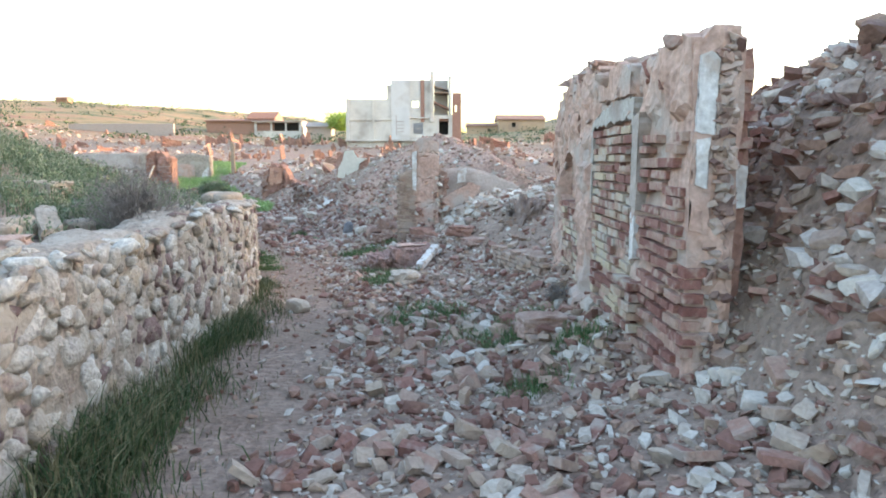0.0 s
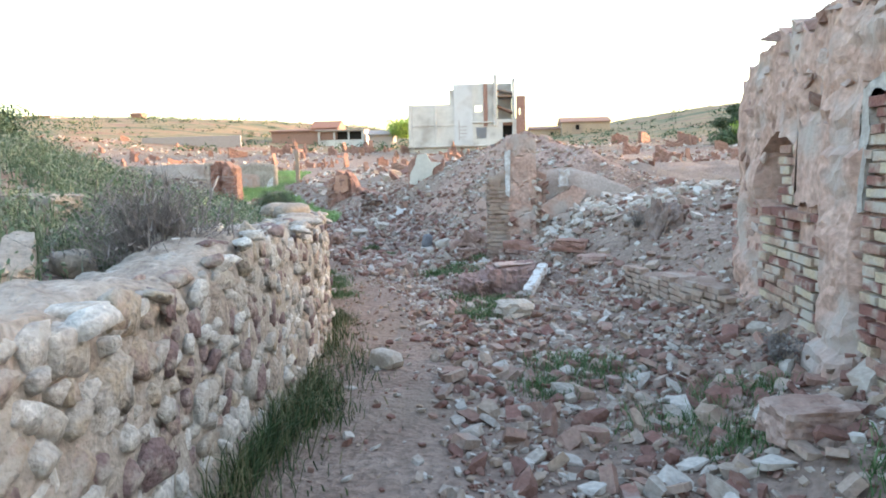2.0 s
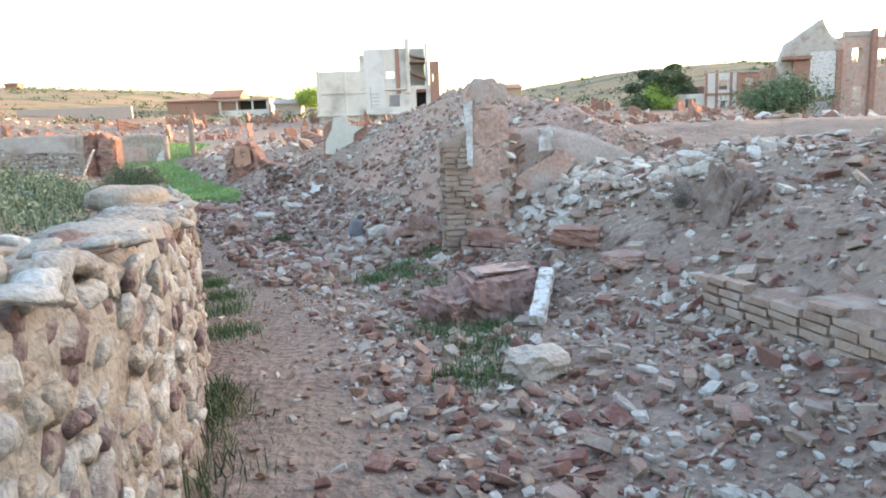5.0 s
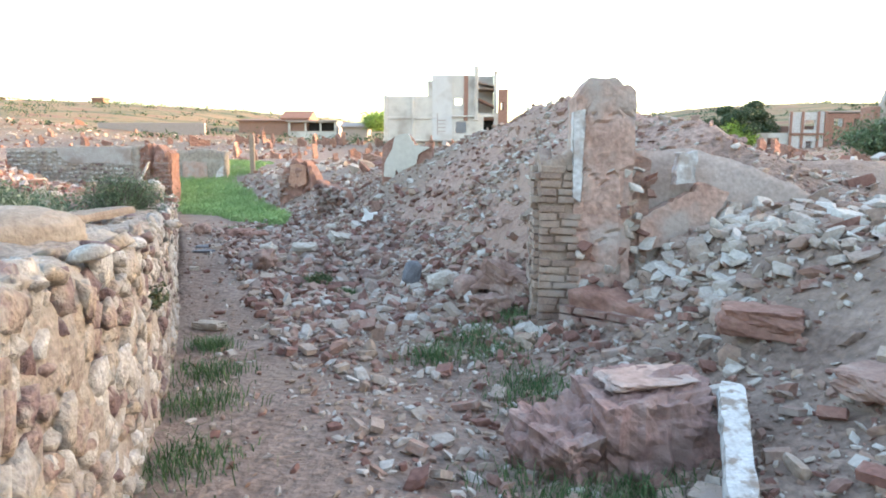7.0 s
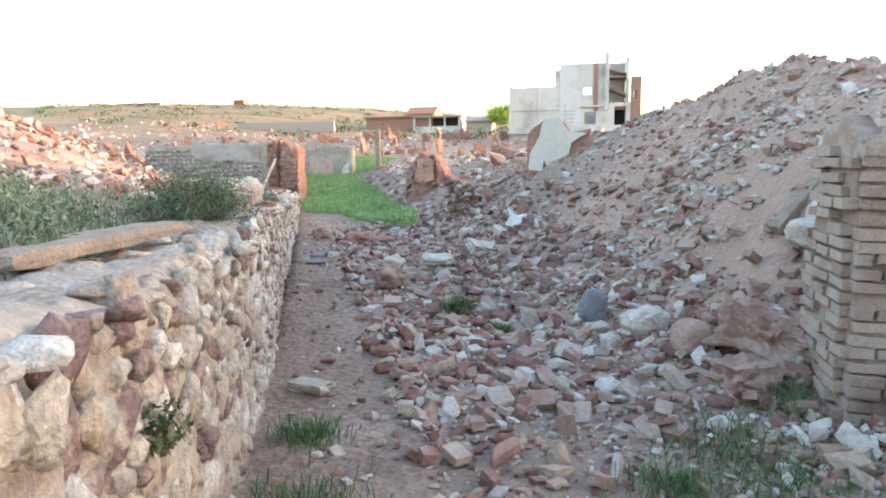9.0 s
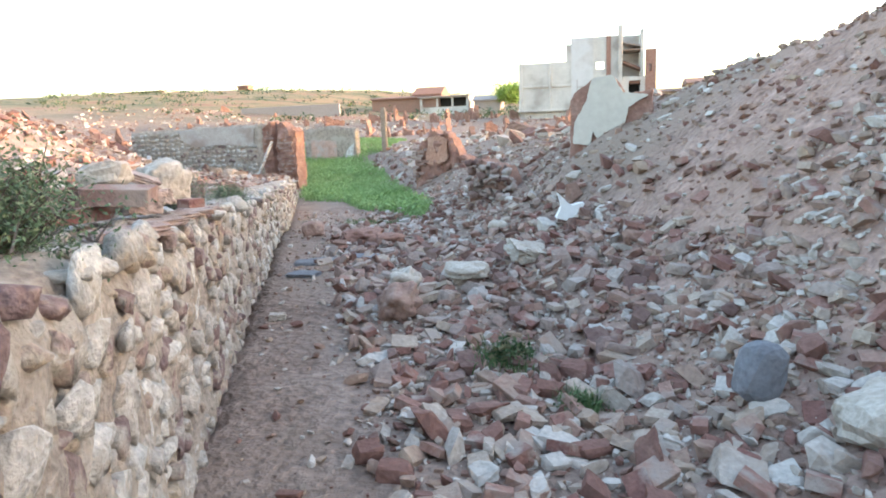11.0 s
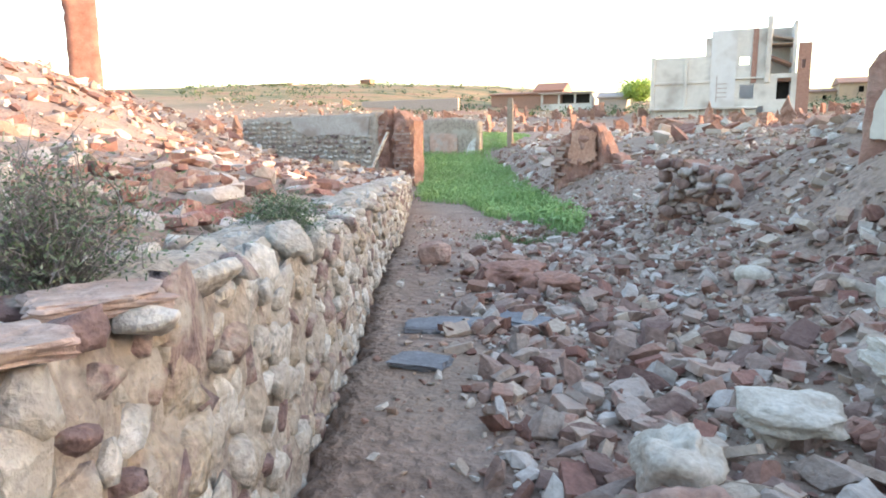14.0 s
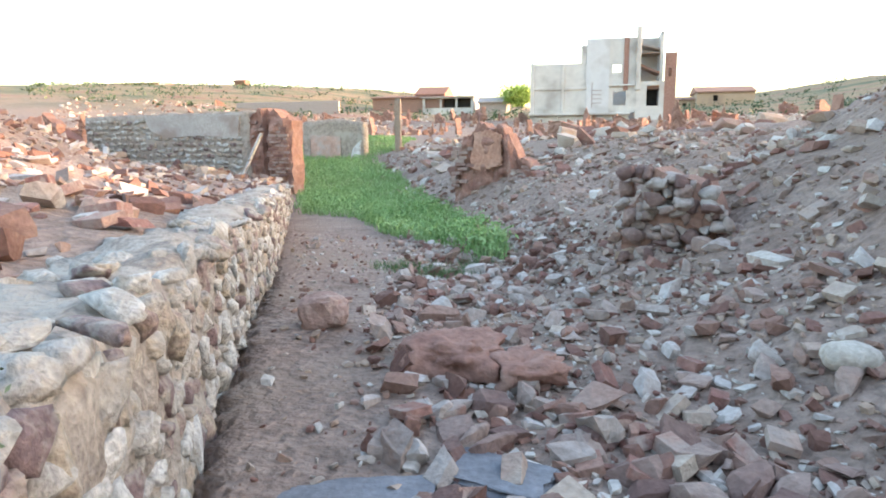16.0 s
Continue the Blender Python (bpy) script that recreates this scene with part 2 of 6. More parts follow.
def ground_z(x, y):
    x, y = np.asarray(x, float), np.asarray(y, float)
    i = np.clip(np.searchsorted(GX, x) - 1, 0, len(GX) - 2)
    j = np.clip(np.searchsorted(GY, y) - 1, 0, len(GY) - 2)
    u = (x - GX[i]) / (GX[i + 1] - GX[i])
    v = (y - GY[j]) / (GY[j + 1] - GY[j])
    return (GZ[j, i] * (1 - u) + GZ[j, i + 1] * u) * (1 - v) + (GZ[j + 1, i] * (1 - u) + GZ[j + 1, i + 1] * u) * v


def mesh_from(name, verts, faces, mat, smooth=False):
    me = bpy.data.meshes.new(name)
    verts = np.asarray(verts, np.float32).reshape(-1, 3)
    if isinstance(faces, np.ndarray):
        k = faces.shape[1]
        me.vertices.add(len(verts))
        me.vertices.foreach_set("co", verts.ravel())
        me.loops.add(faces.size)
        me.loops.foreach_set("vertex_index", faces.ravel().astype(np.int32))
        me.polygons.add(len(faces))
        me.polygons.foreach_set("loop_start", np.arange(0, faces.size, k, dtype=np.int32))
        me.update(calc_edges=True)
        me.validate()
    else:
        me.from_pydata([tuple(v) for v in verts], [], faces)
    me.materials.append(mat)
    me.polygons.foreach_set("use_smooth", [smooth] * len(me.polygons))
    return me


def link_mesh(name, me, parent=None, label="", kind=""):
    ob = new(name, me)
    if parent:
        ob.parent = parent
    return tagged(ob, label, kind=kind)


def part(name, bm, mat, parent, label="", smooth=False):
    """Links a bmesh as one mesh object under a thing or a part."""
    me = bpy.data.meshes.new(name)
    bm.to_mesh(me)
    bm.free()
    me.materials.append(mat)
    if smooth:
        me.polygons.foreach_set("use_smooth", [True] * len(me.polygons))
    return link_mesh(name, me, parent, label)


def thing(name, label, category, group="", kind="", at=(0, 0, 0), rz=0):
    e = new(name)
    e.matrix_world = pose(*at, 0, 0, rz)
    return tagged(e, label, category, group, kind)


def box(bm, x0, x1, y0, y1, z0, z1, bevel=0.0):
    r = bmesh.ops.create_cube(bm, size=1, matrix=Matrix.LocRotScale(((x0 + x1) / 2, (y0 + y1) / 2, (z0 + z1) / 2), None, (x1 - x0, y1 - y0, z1 - z0)))
    if bevel:
        es = list({e for v in r["verts"] for e in v.link_edges})
        bmesh.ops.bevel(bm, geom=es, offset=bevel, segments=1, affect="EDGES", profile=0.5)
    return r["verts"]


# ---- ground ----
_n, _m = len(GX), len(GY)
_i = (np.arange(_m - 1)[:, None] * _n + np.arange(_n - 1)[None, :]).ravel()
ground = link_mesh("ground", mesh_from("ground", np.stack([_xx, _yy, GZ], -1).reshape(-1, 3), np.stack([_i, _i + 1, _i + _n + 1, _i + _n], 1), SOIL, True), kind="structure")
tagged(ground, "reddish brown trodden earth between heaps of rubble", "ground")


# ---- stones, bricks and blades: shapes that are used again and again ----
RS = np.random.RandomState(7)


def arrays(bm):
    bmesh.ops.triangulate(bm, faces=bm.faces[:])
    bm.verts.index_update()
    v = np.array([q.co[:] for q in bm.verts])
    f = np.array([[q.index for q in face.verts] for face in bm.faces])
    bm.free()
    return v, f


def chunk_shape(rs, n=13, flat=0.7):
    """A broken stone: the hull of a skewed block with knocked-off corners."""
    bm = bmesh.new()
    skew = rs.normal(0, 0.22, (3, 3)) + np.eye(3)
    for cx in (-1, 1):
        for cy in (-1, 1):
            for cz in (-1, 1):
                p = np.array((cx, cy, cz)) * rs.uniform(0.5, 0.95, 3)
                if rs.rand() < 0.4:
                    for k in range(3):
                        q = p.copy()
                        q[k] *= rs.uniform(0.3, 0.7)
                        bm.verts.new(skew @ q * (1, 0.85, flat))
                else:
                    bm.verts.new(skew @ p * (1, 0.85, flat))
    r = bmesh.ops.convex_hull(bm, input=bm.verts[:])
    bmesh.ops.delete(bm, geom=list({g for g in r["geom_interior"] + r["geom_unused"] if isinstance(g, bmesh.types.BMVert)}), context="VERTS")
    return arrays(bm)


def cobble_shape(rs, sub=2, rough=0.27):
    bm = bmesh.new()
    bmesh.ops.create_icosphere(bm, subdivisions=sub, radius=1)
    off = Vector(rs.uniform(-50, 50, 3))
    faces = [(Vector(rs.normal(0, 1, 3)).normalized(), rs.uniform(0.55, 0.9)) for _ in range(9)]
    for v in bm.verts:
        k = 1 + rough * noise.noise(v.co * 1.1 + off) * 1.4 + rough * 0.7 * noise.noise(v.co * 2.6 + off)
        c = Vector([math.copysign(abs(q) ** 0.72, q) for q in v.co]) * k
        for n, far in faces:
            over = c.dot(n) - far
            if over > 0:
                c -= n * over * 0.9
        v.co = c
    return arrays(bm)


def brick_shape(rs, worn=0.05):
    bm = bmesh.new()
    box(bm, -1, 1, -1, 1, -1, 1)
    for v in bm.verts:
        v.co -= Vector([math.copysign(rs.uniform(-0.3, 1.0) ** 2 * worn * 3.5, q) for q in v.co])
    bmesh.ops.bevel(bm, geom=bm.edges[:], offset=0.05, segments=1, affect="EDGES")
    return arrays(bm)


def weathered(shape, rs, soft=0.3, rough=0.05):
    """The same broken stone with its edges worn round and its faces uneven."""
    bm = bmesh.new()
    vs = [bm.verts.new(q) for q in shape[0]]
    for f in shape[1]:
        bm.faces.new([vs[k] for k in f])
    bmesh.ops.dissolve_limit(bm, angle_limit=0.2, verts=bm.verts[:], edges=bm.edges[:])
    bmesh.ops.triangulate(bm, faces=bm.faces[:])
    bmesh.ops.subdivide_edges(bm, edges=bm.edges[:], cuts=1, use_grid_fill=True)
    bmesh.ops.smooth_vert(bm, verts=bm.verts[:], factor=soft, use_axis_x=True, use_axis_y=True, use_axis_z=True)
    off = Vector(rs.uniform(-50, 50, 3))
    for v in bm.verts:
        v.co *= 1.06 + rough * 2 * noise.noise(v.co * 2.1 + off)
    return arrays(bm)


def field_stone(rs):
    """An undressed building stone: a worn hull of points on a squarish lump."""
    bm = bmesh.new()
    for i in range(15):
        q = rs.normal(0, 1, 3)
        q /= np.linalg.norm(q)
        bm.verts.new(np.sign(q) * np.abs(q) ** 0.6 * rs.uniform(0.85, 1.12))
    r = bmesh.ops.convex_hull(bm, input=bm.verts[:])
    bmesh.ops.delete(bm, geom=list({g for g in r["geom_interior"] + r["geom_unused"] if isinstance(g, bmesh.types.BMVert)}), context="VERTS")
    return weathered(arrays(bm), rs, 0.22, 0.11)


CHUNKS = [chunk_shape(RS, 11 + i % 5, 0.55 + 0.12 * (i % 4)) for i in range(14)]
BROKEN = [weathered(c, RS, 0.17, 0.10) for c in CHUNKS]
STONES = [field_stone(RS) for _ in range(18)]
COBBLES = [cobble_shape(RS) for _ in range(14)]
BRICKS = [brick_shape(RS, 0.015 + 0.014 * (i % 3)) for i in range(8)]
SLABS = [chunk_shape(RS, 14, 0.30) for i in range(6)]


def turns(yaw, tx, ty):
    cz, sz, cx, sx, cy, sy = np.cos(yaw), np.sin(yaw), np.cos(tx), np.sin(tx), np.cos(ty), np.sin(ty)
    o, l = np.zeros_like(cz), np.ones_like(cz)
    rz = np.stack([cz, -sz, o, sz, cz, o, o, o, l], -1).reshape(-1, 3, 3)
    rx = np.stack([l, o, o, o, cx, -sx, o, sx, cx], -1).reshape(-1, 3, 3)
    ry = np.stack([cy, o, sy, o, l, o, -sy, o, cy], -1).reshape(-1, 3, 3)
    return rz @ rx @ ry


def merged(protos, which, pos, rot, size):
    vs, fs, base = [], [], 0
    for k, (pv, pf) in enumerate(protos):
        idx = np.nonzero(which == k)[0]
        if not len(idx):
            continue
        v = np.einsum("nij,nvj->nvi", rot[idx], pv[None] * size[idx][:, None, :]) + pos[idx][:, None, :]
        f = pf[None] + (np.arange(len(idx)) * len(pv))[:, None, None] + base
        vs.append(v.reshape(-1, 3))
        fs.append(f.reshape(-1, 3))
        base += len(idx) * len(pv)
    return np.concatenate(vs), np.concatenate(fs)


SHARED = {}


def shared(protos, k, mat, smooth=False, name="stone"):
    key = (id(protos), k, mat.name)
    if key not in SHARED:
        SHARED[key] = mesh_from(name, protos[k][0], protos[k][1], mat, smooth)
    return SHARED[key]


def place(name, me, pos, rot, size, parent=None):
    ob = new(name, me)
    m = Matrix([[*(rot[i] * size), pos[i]] for i in range(3)] + [[0, 0, 0, 1]])
    if parent:
        ob.parent = parent
    ob.matrix_local = m
    return ob


# ---- materials of the masonry and plants ----
WALL_MIX = [(0.18, 0.12, 0.11), (0.28, 0.205, 0.172), (0.36, 0.29, 0.21), (0.36, 0.325, 0.285), (0.41, 0.37, 0.315), (0.49, 0.46, 0.41)]
WALL_RAMP = [0.03, 0.17, 0.36, 0.54, 0.74, 0.99]
COBBLE = material("wall_cobble", WALL_MIX, scale=9, mottle=0.7, per_island=0.62, bump=0.9, bump_scale=48, ramp=WALL_RAMP, rough=0.85, stain=(0.37, 0.325, 0.27), stain_scale=11)
COBBLE_ONE = material("wall_cobble_single", WALL_MIX, scale=9, mottle=0.7, per_object=0.62, bump=0.9, bump_scale=48, ramp=WALL_RAMP, rough=0.85, stain=(0.37, 0.325, 0.27), stain_scale=11)
BANK_STONE = material("bank_stone", [(0.15, 0.09, 0.075), (0.24, 0.16, 0.13), (0.30, 0.225, 0.185), (0.35, 0.30, 0.26)], scale=4, per_object=0.45, bump=0.7, bump_scale=36, ramp=[0.12, 0.38, 0.62, 0.95])
ROUGH_PINK = material("rough_pink_masonry", [(0.23, 0.135, 0.105), (0.34, 0.23, 0.185), (0.44, 0.34, 0.285)], scale=5, per_object=0.3, bump=0.9, bump_scale=30, stain=(0.40, 0.32, 0.27), stain_scale=6)
RED_STONE = material("red_masonry_stone", [(0.19, 0.085, 0.065), (0.27, 0.14, 0.11), (0.36, 0.24, 0.19)], scale=5, per_object=0.35, bump=0.8, bump_scale=34)
BRICK_MIX = [(0.17, 0.072, 0.058), (0.245, 0.115, 0.092), (0.31, 0.175, 0.138), (0.38, 0.27, 0.21)]
BRICK = material("brick", BRICK_MIX, scale=7, per_object=0.3, bump=0.5, bump_scale=60, ramp=[0.15, 0.4, 0.62, 0.9], stain=(0.38, 0.27, 0.215), stain_scale=13)
BRICK_TAN = material("tan_brick", [(0.21, 0.095, 0.075), (0.30, 0.175, 0.135), (0.38, 0.27, 0.20), (0.45, 0.36, 0.25)], scale=7, per_object=0.42, bump=0.5, bump_scale=60, stain=(0.42, 0.36, 0.30), stain_scale=7)
BRICK_BULK = material("brick_bulk", [(0.20, 0.095, 0.075), (0.28, 0.15, 0.115), (0.33, 0.215, 0.165), (0.40, 0.32, 0.25)], scale=3, per_island=0.42, bump=0.6, bump_scale=45, ramp=[0.1, 0.35, 0.58, 0.85], stain=(0.34, 0.27, 0.225), stain_scale=8)
ORANGE_PLASTER = material("orange_plaster", [(0.34, 0.175, 0.115), (0.42, 0.24, 0.165), (0.48, 0.31, 0.23)], scale=3, mottle=0.5, bump=0.5, bump_scale=20)
LIME_BAND = material("dirty_lime_plaster", [(0.34, 0.30, 0.265), (0.44, 0.40, 0.355)], scale=2.5, mottle=0.5, bump=0.5, stain=(0.30, 0.24, 0.20), stain_scale=1.6)
TOWER_BRICK = material("tower_brick", [(0.11, 0.055, 0.045), (0.17, 0.09, 0.075), (0.22, 0.13, 0.105)], scale=0.8, bump=0.5, bump_scale=8)
RED_DUSTY = material("dusty_red_brick", [(0.21, 0.115, 0.09), (0.28, 0.175, 0.14), (0.34, 0.25, 0.205)], scale=6, per_object=0.22, bump=0.4, bump_scale=60, stain=(0.33, 0.25, 0.205), stain_scale=6)
BRICK_DUSTY = material("dusty_brick", [(0.26, 0.175, 0.135), (0.33, 0.235, 0.18), (0.39, 0.295, 0.225)], scale=6, per_object=0.22, bump=0.4, bump_scale=60, stain=(0.36, 0.285, 0.235), stain_scale=6)
RED_MASONRY = material("red_masonry", [(0.20, 0.10, 0.075), (0.29, 0.16, 0.12), (0.36, 0.235, 0.18)], scale=5, bump=0.8, bump_scale=28)
LIMESTONE = material("pale_limestone", [(0.34, 0.28, 0.22), (0.43, 0.375, 0.31), (0.56, 0.51, 0.44)], scale=7, bump=0.5, bump_scale=50)
SANDSTONE = material("reddish_sandstone", [(0.22, 0.13, 0.10), (0.33, 0.215, 0.17), (0.42, 0.32, 0.265)], scale=6, bump=0.7, bump_scale=35)
DARK_MASONRY = material("dark_masonry", [(0.13, 0.09, 0.075), (0.20, 0.145, 0.12), (0.27, 0.21, 0.18)], scale=6, bump=0.8, bump_scale=32)
GREYSTONE = material("grey_slate", [(0.13, 0.13, 0.14), (0.23, 0.23, 0.24)], scale=6, bump=0.4, bump_scale=40)
OLD_WOOD = material("weathered_wood", [(0.20, 0.15, 0.11), (0.33, 0.26, 0.20)], scale=9, bump=0.6, bump_scale=70)
WHITE_WOOD = material("whitewashed_wood", [(0.48, 0.46, 0.43), (0.66, 0.64, 0.60)], scale=14, bump=0.6, bump_scale=60, stain=(0.30, 0.24, 0.19), stain_scale=16)
CREAM = material("cream_plaster", [(0.50, 0.455, 0.38), (0.60, 0.55, 0.47)], scale=2, mottle=0.15, bump=0.25, bump_scale=14)
CHALK = material("white_glaze", [(0.66, 0.65, 0.63), (0.76, 0.75, 0.73)], scale=5, mottle=0.15, bump=0.15, rough=0.5)
TAN_ROCK = material("tan_rock", [(0.25, 0.20, 0.15), (0.33, 0.27, 0.21), (0.41, 0.35, 0.28)], scale=6, bump=0.6, bump_scale=40)
GREY_PLASTER = material("grey_plaster", [(0.30, 0.245, 0.21), (0.40, 0.34, 0.30)], scale=3, bump=0.3)
GRASS = material("grass", [(0.03, 0.055, 0.021), (0.055, 0.088, 0.033), (0.10, 0.125, 0.056), (0.20, 0.18, 0.10)], scale=2, per_island=0.36, bump=0, rough=0.7)
MEADOW = material("meadow_grass", [(0.15, 0.26, 0.08), (0.21, 0.33, 0.115), (0.29, 0.40, 0.175)], scale=0.8, per_island=0.25, bump=0, rough=0.7)
WEED = material("grey_green_weed", [(0.09, 0.125, 0.065), (0.15, 0.19, 0.11), (0.25, 0.27, 0.19)], scale=1.2, per_island=0.3, bump=0, rough=0.8)
STREET_WEED = material("street_weed", [(0.055, 0.105, 0.038), (0.09, 0.15, 0.055), (0.15, 0.205, 0.09)], scale=2, per_island=0.3, bump=0, rough=0.7)
DRY = material("dry_stalk", [(0.15, 0.13, 0.12), (0.24, 0.21, 0.19)], scale=6, per_island=0.25, bump=0, rough=0.9)
LEAF_DARK = material("dark_leaf", [(0.04, 0.065, 0.032), (0.08, 0.11, 0.055)], scale=0.8, per_island=0.3, bump=0, rough=0.6)
LEAF = material("bush_leaf", [(0.06, 0.095, 0.045), (0.10, 0.145, 0.07), (0.16, 0.2, 0.11)], scale=2.0, per_island=0.3, bump=0, rough=0.6)
LEAF_BRIGHT = material("bright_leaf", [(0.20, 0.30, 0.05), (0.30, 0.40, 0.08)], scale=1.0, per_island=0.3, bump=0, rough=0.6)
BARK = material("bark", [(0.07, 0.05, 0.04), (0.14, 0.11, 0.09)], scale=8, bump=0.8, bump_scale=30)
# near-black colour standing in for the shade inside rooms
SHADE_BLACK = material("painted_room_shade", [(0.02, 0.018, 0.016), (0.04, 0.035, 0.03)], scale=2, bump=0)
ROOF = material("clay_roof", [(0.26, 0.12, 0.08), (0.36, 0.19, 0.13)], scale=2, bump=0.6, bump_scale=8)
TAN_WALL = material("tan_wall", [(0.34, 0.24, 0.16), (0.42, 0.31, 0.22)], scale=0.6, bump=0.3, stain=(0.30, 0.22, 0.16), stain_scale=0.3)


def slab(length, top, thick, res, depth=None, low=None, seed=0, rough=0.03):
    """An upright broken wall: u along x, its face towards -y, at y = 0; top(u) its height, low(u) its foot, depth(u, v) how far the face stands back."""
    nu = max(2, int(length / res))
    us = np.linspace(0, length, nu + 1)
    hi = max(top(u) for u in us)
    nv = max(2, int(hi / res))
    off = Vector((seed * 7.3, seed * 3.1, seed * 1.7))
    front, back = [], []
    for u in us:
        a, b = (low(u) if low else 0.0), top(u)
        for j in range(nv + 1):
            v = a + (b - a) * j / nv
            q = Vector((u * 4.5, v * 4.5, 0)) + off
            d = rough * (noise.noise(q) + 0.5 * noise.noise(q * 2.7)) + (depth(u, v) if depth else 0)
            e = rough * 0.8 * noise.noise(q * 1.3 + Vector((9, 9, 9)))
            front.append((u + e, d, v))
            back.append((u + e, thick + rough * noise.noise(q + Vector((3, 8, 1))), v))
    n = len(front)
    w = nv + 1
    f = []
    for i in range(nu):
        for j in range(nv):
            a = i * w + j
            f.append((a, a + w, a + w + 1, a + 1))
            f.append((n + a, n + a + 1, n + a + w + 1, n + a + w))
    for i in range(nu):
        a, b = i * w, i * w + nv
        f.append((a, n + a, n + a + w, a + w))
        f.append((b, b + w, n + b + w, n + b))
    for j in range(nv):
        a, b = j, nu * w + j
        f.append((a, a + 1, n + a + 1, n + a))
        f.append((b, n + b, n + b + 1, b + 1))
    return front + back, f


def jag(points, amount, seed, f=5.0):
    """A broken top line through points (u, height)."""
    us, hs = [p[0] for p in points], [p[1] for p in points]
    return lambda u: float(np.interp(u, us, hs)) + amount * (noise.noise(Vector((u * f, seed, 0))) + 0.6 * noise.noise(Vector((u * f * 3.1, seed, 5))))


def patch(pts, thick, mat, parent, name="plaster_patch", label="", jitter=0.016, seed=0):
    """A sheet of plaster with a broken edge; pts in (u, v) on a face towards -y."""
    rs = np.random.RandomState(seed)
    ring = []
    for (a, b), (c, d) in zip(pts, pts[1:] + pts[:1]):
        l = math.hypot(c - a, d - b)
        k = max(1, int(l / 0.03))
        for i in range(k):
            t = i / k
            o = (rs.normal() * jitter * 0.5 + jitter * noise.noise(Vector((t * l * 9, seed, a)))) if i else 0.0
            ring.append((a + (c - a) * t + o * (d - b) / l, b + (d - b) * t - o * (c - a) / l))
    bm = bmesh.new()
    lo = [bm.verts.new((u, -thick, v)) for u, v in ring]
    hi = [bm.verts.new((u, 0.09, v)) for u, v in ring]
    bm.faces.new(lo)
    for i in range(len(lo)):
        j = (i + 1) % len(lo)
        bm.faces.new((lo[i], hi[i], hi[j], lo[j]))
    bmesh.ops.triangulate(bm, faces=bm.faces[:])
    bmesh.ops.recalc_face_normals(bm, faces=bm.faces[:])
    return part(name, bm, mat, parent, label)


def courses(parent, u0, u1, v0, v1, y, mat, pitch=0.084, length=0.27, height=0.060, depth=0.07, seed=0, skew=0.0, lost=0.06, ragged=0.0, tilt=0.0):
    """Courses of separate bricks set in a face towards -y."""
    rs = np.random.RandomState(seed)
    for r in range(int((v1 - v0) / pitch)):
        v = v0 + (r + 0.5) * pitch
        u = u0 - rs.rand() * length * 0.8 + rs.normal() * ragged
        end = u1 + rs.normal() * ragged
        while u < end - 0.03:
            l = length * rs.uniform(0.75, 1.15)
            a, b = max(u, u0 - ragged), min(u + l - 0.015, end)
            u += l
            if b - a < 0.06 or rs.rand() < lost:
                continue
            mid = (a + b) / 2
            place("brick", shared(BRICKS, rs.randint(len(BRICKS)), mat, name="brick"),
                  np.array((mid, y + 0.008 + depth * 0.5 - abs(rs.normal()) * 0.012, v + skew * (mid - u0) + rs.normal() * 0.004)),
                  turns(np.array([rs.normal() * 0.03]), np.array([rs.normal() * 0.03]), np.array([rs.normal() * 0.02 + tilt]))[0],
                  np.array(((b - a) / 2, depth / 2 + 0.01, height / 2 * rs.uniform(0.9, 1.15))), parent)


# ---- the low rubble-stone wall along the path ----
wall_top = soften([-8, 4.4, 4.9, 8.5, 11, 13.5, 16, 20, 24, 28, 44], [.98, .97, 1.08, 1.03, 1.0, 1.03, .95, .85, .7, .5, .5], -8, 44, half=3)


def wall_frame(y):
    x = float(wall_x(y))
    t = np.array((float(wall_x(y + 0.05) - wall_x(y - 0.05)), 0.1, 0.0))
    t /= np.linalg.norm(t)
    return x, t, np.array((t[1], -t[0], 0.0))


wall_left = thing("wall_left", "low cream wall of undressed stones in lime mortar", "wall", kind="structure")
_v, _f = [], []
_ys = np.arange(-3.5, 28.3, 0.04)
_prof = [(0.02, -.25), (0.01, 0.0), (0.0, .1), (-.004, .2), (-.01, .3), (-.012, .4), (-.015, .5), (-.018, .6), (-.02, .7), (-.024, .8), (-.03, .88), (-.06, .97), (-.14, 1.0), (-.24, 1.0), (-.34, 1.0), (-.44, .99), (-.5, .9), (-.5, -.2)]
for y in _ys:
    x, t, nrm = wall_frame(y)
    z0, h = float(street_z(y)), float(wall_top(y))
    for o, k in _prof:
        q = Vector((x * 5, y * 5, k * 5 + o * 6))
        dn = 0.028 * noise.noise(q) + 0.03 * noise.noise(q * 2.3) + 0.014 * noise.noise(q * 6.1)
        up = (0.07 * noise.noise(Vector((y * 1.7, o * 2, 3))) + 0.035 * noise.noise(q * 1.9)) if k > 0.93 else 0
        p = np.array((x, y, z0 + k * h + up)) + nrm * (o + dn)
        _v.append(tuple(p))
_w = len(_prof)
for i in range(len(_ys) - 1):
    for k in range(_w - 1):
        a = i * _w + k
        _f.append((a, a + _w, a + _w + 1, a + 1))
_f += [tuple(range(_w)), tuple(range((len(_ys) - 1) * _w + _w - 1, (len(_ys) - 1) * _w - 1, -1))]
link_mesh("mortar", mesh_from("mortar", _v, _f, MORTAR, True), wall_left, "pale crumbling lime mortar")

